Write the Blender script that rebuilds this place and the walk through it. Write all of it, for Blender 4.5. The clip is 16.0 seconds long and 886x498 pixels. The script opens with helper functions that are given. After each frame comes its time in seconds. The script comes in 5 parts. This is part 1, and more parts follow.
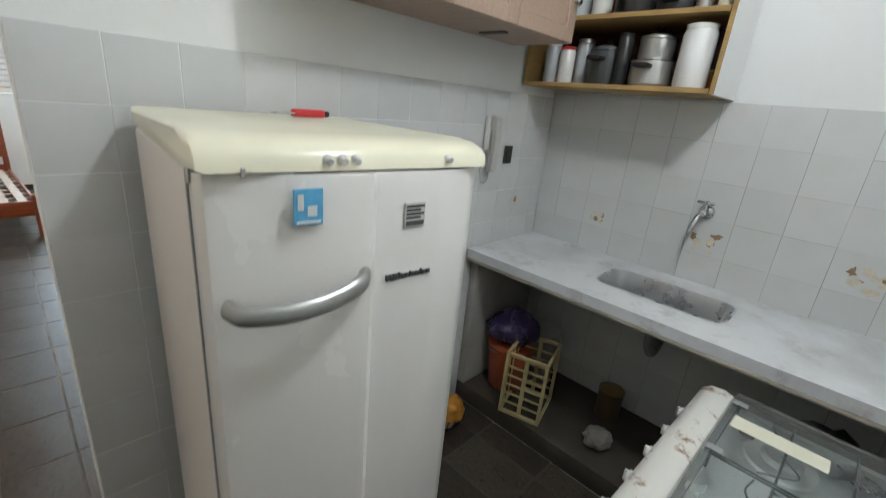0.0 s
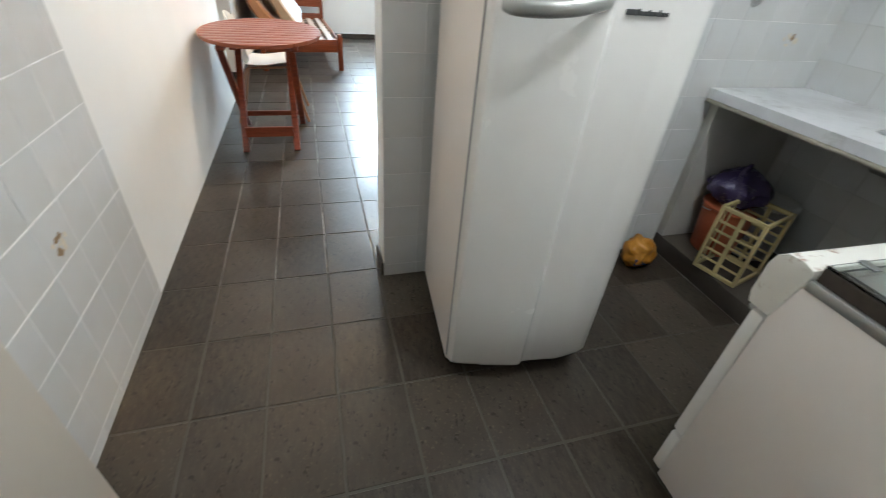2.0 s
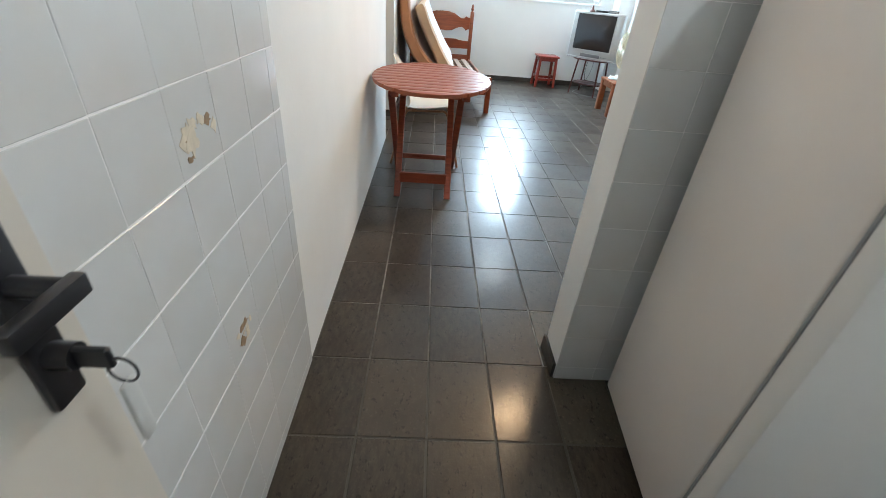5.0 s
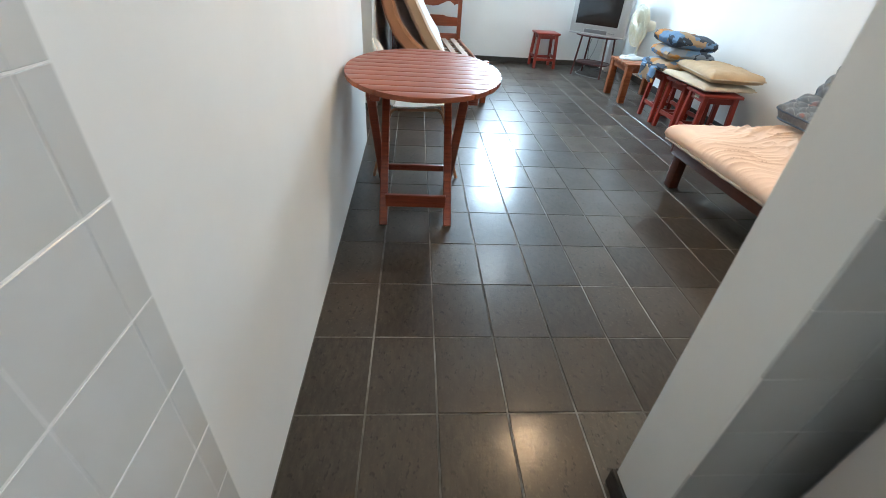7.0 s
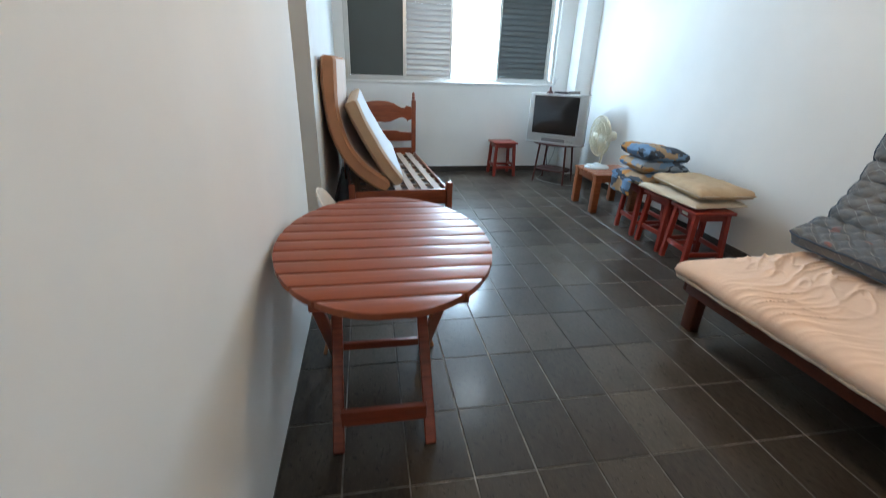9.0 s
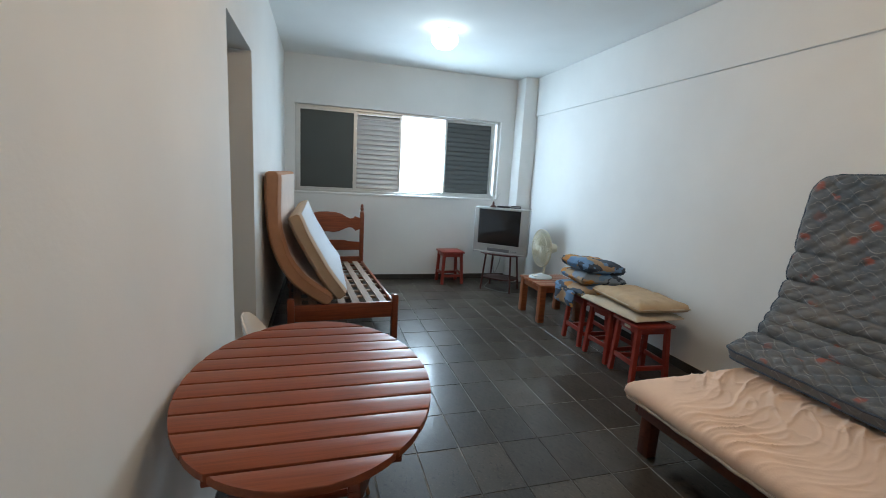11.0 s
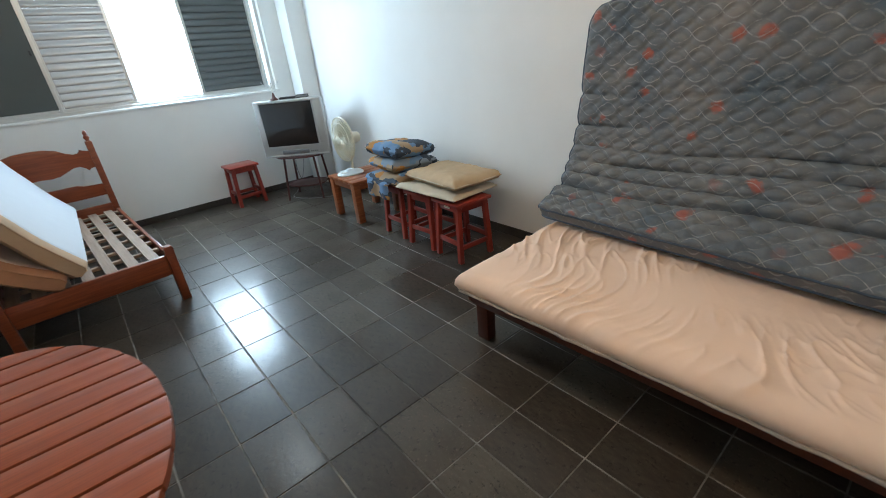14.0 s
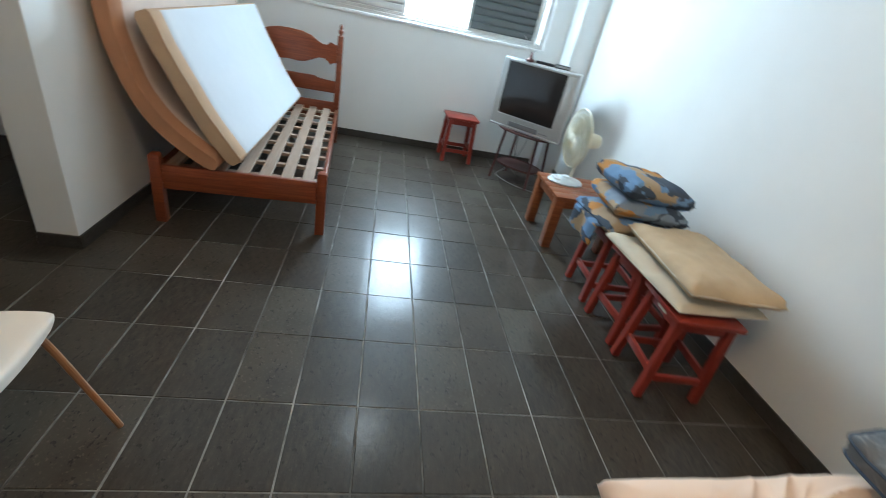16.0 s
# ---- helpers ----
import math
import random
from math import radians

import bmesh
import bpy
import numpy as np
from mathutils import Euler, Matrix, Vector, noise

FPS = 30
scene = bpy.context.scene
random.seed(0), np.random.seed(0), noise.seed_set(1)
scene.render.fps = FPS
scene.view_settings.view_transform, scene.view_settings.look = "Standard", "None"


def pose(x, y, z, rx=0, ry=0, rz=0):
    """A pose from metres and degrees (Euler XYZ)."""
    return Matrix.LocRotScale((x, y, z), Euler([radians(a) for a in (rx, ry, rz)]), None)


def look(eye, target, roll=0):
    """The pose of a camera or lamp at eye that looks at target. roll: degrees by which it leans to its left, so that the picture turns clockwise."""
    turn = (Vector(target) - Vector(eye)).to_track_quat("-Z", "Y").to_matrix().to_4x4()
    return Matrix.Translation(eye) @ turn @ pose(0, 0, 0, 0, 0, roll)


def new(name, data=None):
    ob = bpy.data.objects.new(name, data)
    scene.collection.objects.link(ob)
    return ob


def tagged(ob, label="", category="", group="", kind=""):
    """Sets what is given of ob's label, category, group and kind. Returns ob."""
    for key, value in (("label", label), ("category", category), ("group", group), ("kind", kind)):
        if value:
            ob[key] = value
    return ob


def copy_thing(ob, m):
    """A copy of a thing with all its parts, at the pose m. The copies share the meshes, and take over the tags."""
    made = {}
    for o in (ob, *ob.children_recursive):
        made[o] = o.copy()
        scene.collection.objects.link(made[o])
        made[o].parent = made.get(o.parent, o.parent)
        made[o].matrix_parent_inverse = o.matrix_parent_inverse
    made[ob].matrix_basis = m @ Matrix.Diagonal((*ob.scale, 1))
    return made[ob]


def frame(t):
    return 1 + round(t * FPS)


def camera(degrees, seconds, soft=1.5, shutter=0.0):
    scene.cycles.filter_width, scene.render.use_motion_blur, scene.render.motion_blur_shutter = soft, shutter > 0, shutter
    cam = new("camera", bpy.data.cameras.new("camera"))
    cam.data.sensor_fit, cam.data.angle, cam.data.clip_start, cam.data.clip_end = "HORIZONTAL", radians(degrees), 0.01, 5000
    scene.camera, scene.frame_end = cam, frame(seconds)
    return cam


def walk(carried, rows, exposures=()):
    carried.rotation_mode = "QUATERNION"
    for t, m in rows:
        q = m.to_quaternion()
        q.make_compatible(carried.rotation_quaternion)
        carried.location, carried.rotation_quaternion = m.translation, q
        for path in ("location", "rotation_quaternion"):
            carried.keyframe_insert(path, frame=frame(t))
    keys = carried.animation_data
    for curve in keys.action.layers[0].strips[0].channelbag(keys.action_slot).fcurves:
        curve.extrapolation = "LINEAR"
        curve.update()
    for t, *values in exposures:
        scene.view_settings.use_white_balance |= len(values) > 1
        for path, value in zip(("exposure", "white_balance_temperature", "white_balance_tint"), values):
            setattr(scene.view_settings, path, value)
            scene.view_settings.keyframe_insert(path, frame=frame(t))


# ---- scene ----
cam = camera(92.3, 16.0, soft=0.75, shutter=0.35)
PATH = [
    (0, (0.925, -1.32, 1.543), (2.307, -0.026, 0.899), 5.6),
    (0.5, (0.876, -1.386, 1.475), (2.155, -0.114, 0.613), 7.5),
    (1, (0.823, -1.458, 1.407), (1.95, -0.177, 0.364), 7.2),
    (1.5, (0.775, -1.553, 1.344), (1.611, -0.1, 0.254), 6.4),
    (2, (0.723, -1.649, 1.308), (1.236, -0.093, 0.16), 5.0),
    (2.5, (0.634, -1.641, 1.281), (0.894, -0.039, 0.112), 4.2),
    (3, (0.575, -1.64, 1.273), (0.709, -0.014, 0.116), 4.2),
    (3.5, (0.531, -1.561, 1.277), (0.644, 0.13, 0.215), 4.8),
    (4, (0.481, -1.395, 1.262), (0.587, 0.296, 0.201), 5.2),
    (4.5, (0.444, -1.29, 1.294), (0.544, 0.399, 0.228), 4.9),
    (5, (0.422, -1.204, 1.305), (0.513, 0.489, 0.245), 4.8),
    (5.2, (0.416, -1.143, 1.297), (0.505, 0.551, 0.236), 4.8),
    (7.4, (0.371, -0.285, 1.245), (0.555, 1.328, 0.077), 3.5),
    (7.5, (0.372, -0.232, 1.261), (0.568, 1.375, 0.087), 3.4),
    (8, (0.414, -0.003, 1.288), (0.644, 1.637, 0.167), 3.0),
    (8.5, (0.403, 0.137, 1.3), (0.685, 1.826, 0.266), 3.4),
    (9, (0.366, 0.32, 1.37), (0.694, 2.128, 0.58), 1.9),
    (9.5, (0.396, 0.395, 1.404), (0.722, 2.296, 0.877), 1.3),
    (9.7, (0.428, 0.41, 1.414), (0.741, 2.333, 0.965), 1.2),
    (11.8, (0.444, 0.43, 1.478), (1.17, 2.266, 1.152), 2.2),
    (12, (0.442, 0.431, 1.487), (1.184, 2.231, 1.027), 1.5),
    (12.5, (0.437, 0.446, 1.476), (1.312, 2.13, 0.844), -1.8),
    (13, (0.507, 0.499, 1.448), (1.526, 2.051, 0.704), -4.1),
    (13.5, (0.696, 0.662, 1.429), (1.817, 2.11, 0.624), -7.0),
    (14, (0.847, 0.8, 1.432), (1.98, 2.215, 0.586), -5.6),
    (14.5, (1.025, 1.028, 1.392), (2.135, 2.425, 0.487), 1.4),
    (15, (1.155, 1.23, 1.405), (2.119, 2.694, 0.443), 5.7),
    (15.5, (1.274, 1.426, 1.405), (1.975, 3.011, 0.406), 8.3),
    (16, (1.364, 1.628, 1.37), (1.728, 3.337, 0.397), 12.8),
]
EXPOSURES = [(0.0, 0.33, 6500, 12), (1.0, 0.74, 6550, 13), (2.0, 0.92, 6400, 12), (3.0, 0.98, 6280, 11), (4.0, 0.70, 6230, 11), (5.0, 0.60, 6180, 11), (8.0, 0.36, 5950, 9), (9.0, -0.20, 5950, 10), (9.5, -0.65, 6200, 11), (9.7, -0.7, 6200, 11), (12.0, -0.78, 6250, 12), (12.6, -0.52, 6350, 13), (13.5, -0.4, 6350, 12), (14.5, -0.22, 5980, 8), (16.0, -0.10, 6050, 8)]
walk(cam, [(t, look(eye, target, roll)) for t, eye, target, roll in PATH], EXPOSURES)
DAY, LAMP1, LAMP2, LAMP3, OUT = 102.0, 15.0, 36.0, 22.0, 4.0

# ---- world and light ----
H, XE, YN = 2.85, 3.31, 6.23          # living room: ceiling, east wall, window wall
KE, KN, KS = 3.04, -0.045, -1.80      # kitchen: east wall, north wall face, south wall

world = bpy.data.worlds.new("sky")
scene.world = world
world.use_nodes = True
wn = world.node_tree
sky = wn.nodes.new("ShaderNodeTexSky")
sky.sky_type, sky.sun_disc = "NISHITA", False
sky.sun_elevation, sky.sun_rotation = radians(55), radians(200)
wn.links.new(sky.outputs[0], wn.nodes["Background"].inputs[0])
wn.nodes["Background"].inputs[1].default_value = 0.12


def lamp_light(name, kind, energy, color, m, size=0.1, size_y=0.1):
    data = bpy.data.lights.new(name, kind)
    data.energy, data.color = energy, color
    if kind == "AREA":
        data.shape, data.size, data.size_y = "RECTANGLE", size, size_y
    else:
        data.shadow_soft_size = size
    ob = new(name, data)
    ob.matrix_basis = m
    return ob


# daylight in the open part of the window, and the three ceiling lamps
lamp_light("window_daylight", "AREA", DAY, (0.64, 0.85, 1.0), look((1.79, 6.34, 1.72), (2.25, 3.6, 1.1)), 0.60, 1.02)
bowl = lamp_light("living_lamp_light", "SPOT", LAMP1, (0.86, 0.97, 1.0), pose(1.57, 4.63, 2.60), 0.17)
bowl.data.spot_size, bowl.data.spot_blend = radians(168), 0.25
lamp_light("entry_lamp_light", "POINT", LAMP2, (1.0, 0.69, 0.39), pose(1.48, 1.80, 2.60), 0.12)
lamp_light("kitchen_lamp_light", "POINT", LAMP3, (0.86, 0.95, 1.0), pose(1.72, -1.40, 2.60), 0.06)


# ---- materials ----
class Mat:
    """A small builder for node materials."""

    def __init__(self, name, rough=0.5, metal=0.0, spec=0.5):
        self.m = bpy.data.materials.new(name)
        self.m.use_nodes = True
        self.t = self.m.node_tree
        self.b = self.t.nodes["Principled BSDF"]
        self.b.inputs["Roughness"].default_value = rough
        self.b.inputs["Metallic"].default_value = metal
        self.b.inputs["Specular IOR Level"].default_value = spec
        self.co = self.t.nodes.new("ShaderNodeTexCoord").outputs["Object"]

    def node(self, kind, **values):
        n = self.t.nodes.new(kind)
        for k, v in values.items():
            n.inputs[k].default_value = v
        return n

    def link(self, a, b):
        self.t.links.new(a, b)

    def mapped(self, scale):
        n = self.node("ShaderNodeMapping", Scale=scale)
        self.link(self.co, n.inputs["Vector"])
        return n.outputs[0]

    def noise(self, scale=5.0, detail=4.0, rough=0.55, vector=None):
        n = self.node("ShaderNodeTexNoise", Scale=scale, Detail=detail, Roughness=rough)
        self.link(vector or self.co, n.inputs["Vector"])
        return n.outputs["Fac"]

    def ramp(self, fac, *stops):
        n = self.t.nodes.new("ShaderNodeValToRGB")
        while len(n.color_ramp.elements) < len(stops):
            n.color_ramp.elements.new(0.5)
        for e, (p, c) in zip(n.color_ramp.elements, stops):
            e.position, e.color = p, (*c, 1) if len(c) == 3 else c
        self.link(fac, n.inputs[0])
        return n.outputs[0]

    def mix(self, fac, a, b, kind="MIX"):
        n = self.t.nodes.new("ShaderNodeMix")
        n.data_type, n.blend_type = "RGBA", kind
        for sock, v in ((n.inputs[0], fac), (n.inputs[6], a), (n.inputs[7], b)):
            if isinstance(v, (int, float)):
                sock.default_value = v
            elif isinstance(v, tuple):
                sock.default_value = (*v, 1)
            else:
                self.link(v, sock)
        return n.outputs[2]

    def color(self, out):
        if isinstance(out, tuple):
            self.b.inputs["Base Color"].default_value = (*out, 1)
        else:
            self.link(out, self.b.inputs["Base Color"])
        return self

    def rough(self, fac, lo, hi):
        n = self.node("ShaderNodeMapRange", **{"To Min": lo, "To Max": hi})
        self.link(fac, n.inputs["Value"])
        self.link(n.outputs[0], self.b.inputs["Roughness"])
        return self

    def bump(self, height, strength=0.2, distance=0.01, coat=False):
        n = self.node("ShaderNodeBump", Strength=strength, Distance=distance)
        self.link(height, n.inputs["Height"])
        self.link(n.outputs[0], self.b.inputs["Normal"])
        if coat:
            self.link(n.outputs[0], self.b.inputs["Coat Normal"])
        return self

    def rand(self):
        return self.t.nodes.new("ShaderNodeObjectInfo").outputs["Random"]


def plaster(name, base, dirt):
    k = Mat(name, 0.75, spec=0.3)
    a, b = k.noise(1.3, 5), k.noise(60, 3)
    k.color(k.mix(k.ramp(a, (0.35, (0, 0, 0)), (0.75, (1, 1, 1))), base, dirt))
    return k.bump(b, 0.12, 0.004).m


def plain(name, c, rough=0.5, metal=0.0, vary=0.12, scale=9.0, bump=0.0, spec=0.5, rv=1.0):
    k = Mat(name, rough, metal, spec)
    n = k.noise(scale, 5)
    lo = tuple(v * (1 - vary) for v in c)
    hi = tuple(min(1.0, v * (1 + vary)) for v in c)
    k.color(k.mix(n, lo, hi))
    k.rough(n, max(0.02, rough - 0.08 * rv), min(1, rough + 0.1 * rv))
    if bump:
        k.bump(k.noise(scale * 12, 4), bump, 0.003)
    return k.m


def wood(name, c, dark, rough=0.35, grain=(2, 40, 40), scale=1.0):
    """Varnished wood; the grain runs along the axis of the small grain number."""
    k = Mat(name, rough)
    v = k.mapped(tuple(g * scale for g in grain))
    n = k.noise(1.6, 6, 0.6, v)
    fine = k.noise(6.0, 3, 0.5, v)
    col = k.mix(k.ramp(n, (0.3, (0, 0, 0)), (0.7, (1, 1, 1))), dark, c)
    col = k.mix(k.ramp(k.rand(), (0.0, (0, 0, 0)), (1.0, (0.35, 0.35, 0.35))), col, dark)
    k.color(k.mix(k.ramp(fine, (0.3, (0.8, 0.8, 0.8)), (0.6, (1, 1, 1))), (0, 0, 0), col, "MIX"))
    k.rough(fine, rough - 0.07, rough + 0.12)
    return k.bump(fine, 0.08, 0.002).m


def slate(name, c, rough_lo, rough_hi):
    k = Mat(name, 0.3, spec=0.2)
    v = k.mapped((22, 8, 10))
    streak = k.noise(2.2, 6, 0.65, v)
    blot = k.noise(3.5, 4)
    speck = k.noise(90, 3)
    tone = k.ramp(k.rand(), (0.0, tuple(x * 0.55 for x in c)), (0.5, c), (0.84, tuple(x * 1.45 for x in c)), (1.0, (c[0] * 2.2, c[1] * 2.5, c[2] * 2.6)))
    col = k.mix(k.ramp(streak, (0.3, (0, 0, 0)), (0.75, (1, 1, 1))), tone, tuple(x * 1.5 for x in c))
    col = k.mix(k.ramp(blot, (0.45, (0, 0, 0)), (0.8, (0.6, 0.6, 0.6))), col, (c[0] * 0.6, c[1] * 0.5, c[2] * 0.42))
    col = k.mix(k.ramp(k.noise(58, 3, 0.6, k.mapped((1.0, 0.7, 1.0))), (0.615, (0, 0, 0)), (0.665, (0.65, 0.65, 0.65))), col, tuple(x * 0.22 for x in c))
    pitted = k.ramp(k.rand(), (0.55, (0.25, 0.25, 0.25)), (0.95, (1, 1, 1)))
    col = k.mix(k.mix(1.0, pitted, k.ramp(speck, (0.58, (0, 0, 0)), (0.70, (0.8, 0.8, 0.8))), "MULTIPLY"), col, tuple(x * 2.8 for x in c))
    k.color(col)
    # a waxed coat over the rougher stone
    k.rough(k.noise(5, 4), 0.28, 0.46)
    k.b.inputs["Coat Weight"].default_value = 0.30 if rough_hi < 0.3 else 0.1
    k.b.inputs["Coat Roughness"].default_value = (rough_lo + rough_hi) / 2
    return k.bump(k.mix(0.4, k.noise(16, 6, 0.62), k.noise(75, 3, 0.6)), 0.27, 0.005, True).m


WALL = plaster("painted_plaster", (0.80, 0.80, 0.78), (0.74, 0.74, 0.72))
CEIL = plaster("ceiling_paint", (0.80, 0.82, 0.81), (0.74, 0.76, 0.75))
SLATE = slate("slate_tile", (0.042, 0.033, 0.0245), 0.04, 0.10)
SLATE_SKIRT = slate("slate_skirting", (0.042, 0.038, 0.034), 0.35, 0.55)


def floor_joint():
    k = Mat("worn_floor_grout", 0.85)
    k.color(k.ramp(k.mix(0.35, k.noise(1.6, 3), k.noise(9, 4)), (0.38, (0.04, 0.036, 0.030)), (0.48, (0.125, 0.115, 0.098)), (0.62, (0.34, 0.325, 0.30))))
    return k.bump(k.noise(80, 3), 0.3, 0.003).m


GROUT = floor_joint()
# grout kept very pale: highlights along the tile joints are put into its colour
WGROUT = plain("wall_tile_grout", (0.80, 0.79, 0.77), 0.6, vary=0.2, scale=5)
KGROUT = plain("dark_kitchen_floor_grout", (0.062, 0.054, 0.044), 0.85, vary=0.4, scale=6)
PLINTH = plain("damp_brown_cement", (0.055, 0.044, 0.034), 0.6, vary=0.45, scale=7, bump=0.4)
EGROUT = plain("grimy_tile_grout", (0.38, 0.37, 0.34), 0.9, vary=0.6, scale=4)


def glazed():
    k = Mat("white_glazed_tile", 0.16, spec=0.5)
    n = k.noise(4, 4)
    tone = k.ramp(k.rand(), (0, (0.61, 0.62, 0.61)), (1, (0.65, 0.65, 0.64)))
    k.color(k.mix(k.ramp(n, (0.4, (0, 0, 0)), (0.9, (0.6, 0.6, 0.6))), tone, (0.56, 0.54, 0.49)))
    k.rough(n, 0.12, 0.3)
    return k.bump(k.noise(9, 2), 0.05, 0.01).m


TILE = glazed()
RUSTMARK = plain("torn_decal_residue", (0.27, 0.175, 0.095), 0.8, vary=0.5, scale=60)
DOORPAINT = plain("cream_door_paint", (0.56, 0.51, 0.435), 0.45, vary=0.07, scale=2.0, bump=0.05)
RED = wood("red_varnished_wood", (0.33, 0.075, 0.030), (0.17, 0.030, 0.014), 0.28)
REDX = wood("red_varnished_slat", (0.35, 0.092, 0.034), (0.25, 0.058, 0.022), 0.36, (1.5, 40, 40))
BEDW = wood("reddish_bed_wood", (0.30, 0.075, 0.025), (0.17, 0.035, 0.013), 0.30)
STOOLRED = plain("red_painted_wood", (0.25, 0.032, 0.020), 0.32, vary=0.25, scale=14)
SOFAW = wood("dark_sofa_wood", (0.15, 0.040, 0.018), (0.08, 0.020, 0.010), 0.35)
CTW = wood("orange_brown_wood", (0.34, 0.115, 0.040), (0.20, 0.055, 0.020), 0.35)
SLATW = wood("raw_pine_slat", (0.45, 0.33, 0.25), (0.30, 0.20, 0.14), 0.6, (40, 2, 40))
SHELFW = wood("yellow_pine_board", (0.50, 0.34, 0.14), (0.38, 0.23, 0.08), 0.5, (40, 2, 40))
CABW = wood("pinkish_beech_laminate", (0.46, 0.33, 0.25), (0.38, 0.26, 0.19), 0.45, (40, 2, 40))
WPANEL = plain("white_laminate", (0.72, 0.72, 0.70), 0.4, vary=0.05)
ALU = plain("aluminium", (0.62, 0.62, 0.60), 0.35, 0.9, vary=0.1)
# paler than the other shutter's slats: the light they catch is in the colour
ALUP = plain("lit_aluminium_slat", (0.43, 0.41, 0.39), 0.33, 0.45, vary=0.12, scale=5)
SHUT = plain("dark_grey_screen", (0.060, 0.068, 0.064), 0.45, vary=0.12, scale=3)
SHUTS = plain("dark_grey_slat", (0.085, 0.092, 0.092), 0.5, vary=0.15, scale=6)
CHROME = plain("chrome", (0.55, 0.56, 0.57), 0.14, 1.0, vary=0.05)
STEEL = plain("stainless_steel", (0.58, 0.59, 0.60), 0.28, 1.0, vary=0.12, scale=12)
HANDLE = plain("grey_metal_paint", (0.42, 0.42, 0.40), 0.3, 0.7, vary=0.08)
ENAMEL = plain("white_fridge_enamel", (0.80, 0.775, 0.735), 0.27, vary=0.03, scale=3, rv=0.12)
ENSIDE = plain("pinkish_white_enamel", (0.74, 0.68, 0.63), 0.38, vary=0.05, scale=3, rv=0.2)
CREAM = plain("yellowed_cream_plastic", (0.80, 0.76, 0.58), 0.25, vary=0.06, scale=4, rv=0.2)
BLACK = plain("black_plastic", (0.018, 0.018, 0.020), 0.35, vary=0.2)
BRONZE = plain("dark_bronze_lock", (0.050, 0.050, 0.054), 0.35, 0.7, vary=0.25, scale=20)
WHITEP = plain("white_plastic", (0.76, 0.75, 0.71), 0.22, vary=0.04)
SEATP = plain("off_white_plastic_shell", (0.80, 0.77, 0.72), 0.16, vary=0.04)
TUBE = plain("brown_enamelled_tube", (0.34, 0.16, 0.075), 0.35, vary=0.15)
DKTUBE = plain("dark_red_metal_tube", (0.085, 0.028, 0.024), 0.35, 0.3, vary=0.2)
SILVER = plain("silver_tv_plastic", (0.44, 0.44, 0.43), 0.32, 0.25, vary=0.06)
TVGREY = plain("dark_grey_tv_back", (0.16, 0.16, 0.165), 0.5, vary=0.1)
SCREEN = plain("dark_tv_glass", (0.022, 0.020, 0.020), 0.08, vary=0.1, spec=0.6)
FANP = plain("aged_cream_fan_plastic", (0.66, 0.62, 0.48), 0.4, vary=0.1)
ORANGE = plain("orange_terracotta_plastic", (0.42, 0.10, 0.035), 0.5, vary=0.2)
PURPLE = plain("purple_bag_plastic", (0.060, 0.045, 0.115), 0.25, vary=0.4, scale=18, bump=0.4)
YELLOW = plain("pale_yellow_crate_plastic", (0.50, 0.41, 0.20), 0.45, vary=0.15)
BROWNTIN = plain("brown_tin", (0.13, 0.085, 0.045), 0.5, vary=0.3)
CARD = plain("cream_card", (0.72, 0.70, 0.55), 0.7, vary=0.06)
REDPL = plain("red_plastic_grip", (0.55, 0.03, 0.03), 0.35, vary=0.1)
BLUE = plain("blue_sticker", (0.10, 0.38, 0.62), 0.4, vary=0.3, scale=60)
DKGREY = plain("dark_grey_print", (0.07, 0.07, 0.07), 0.5, vary=0.2)
LTGREY = plain("light_grey_print", (0.55, 0.55, 0.52), 0.5, vary=0.1)
CABLE = plain("black_cable", (0.02, 0.02, 0.02), 0.5)
TAN = plain("tan_mattress_fabric", (0.44, 0.215, 0.115), 0.85, vary=0.16, scale=10, bump=0.3)
TAN2 = plain("beige_mattress_border", (0.52, 0.36, 0.235), 0.85, vary=0.14, scale=10, bump=0.3)
PALECOVER = plain("pinkish_white_ticking", (0.62, 0.50, 0.43), 0.85, vary=0.10, scale=10, bump=0.3)
SHEETW = plain("white_cotton_cover", (0.56, 0.575, 0.60), 0.85, vary=0.04, scale=14, bump=0.25)
CUSH = plain("tan_cushion_fabric", (0.50, 0.365, 0.225), 0.8, vary=0.2, scale=12, bump=0.4)
CUSH2 = plain("pale_piping_fabric", (0.58, 0.50, 0.38), 0.9, vary=0.12)
PINK = plain("peach_cotton_sheet", (0.83, 0.61, 0.47), 0.88, vary=0.07, scale=5, bump=0.25)
HEM = plain("greyed_sheet_hem", (0.40, 0.34, 0.29), 0.9, vary=0.25, scale=60, bump=0.5)
POT = plain("cooking_pot_aluminium", (0.55, 0.55, 0.54), 0.3, 0.85, vary=0.12)
GREYPL = plain("grey_plastic", (0.30, 0.30, 0.30), 0.5, vary=0.15)


def clear_glass():
    k = Mat("clear_lid_glass", 0.04)
    k.b.inputs["Transmission Weight"].default_value = 1.0
    k.b.inputs["IOR"].default_value = 1.45
    k.color((0.90, 0.96, 0.94))
    return k.m


LIDGLASS = clear_glass()
LIDEDGE = plain("dark_rusted_strip", (0.05, 0.038, 0.030), 0.5, 0.3, vary=0.5, scale=40)


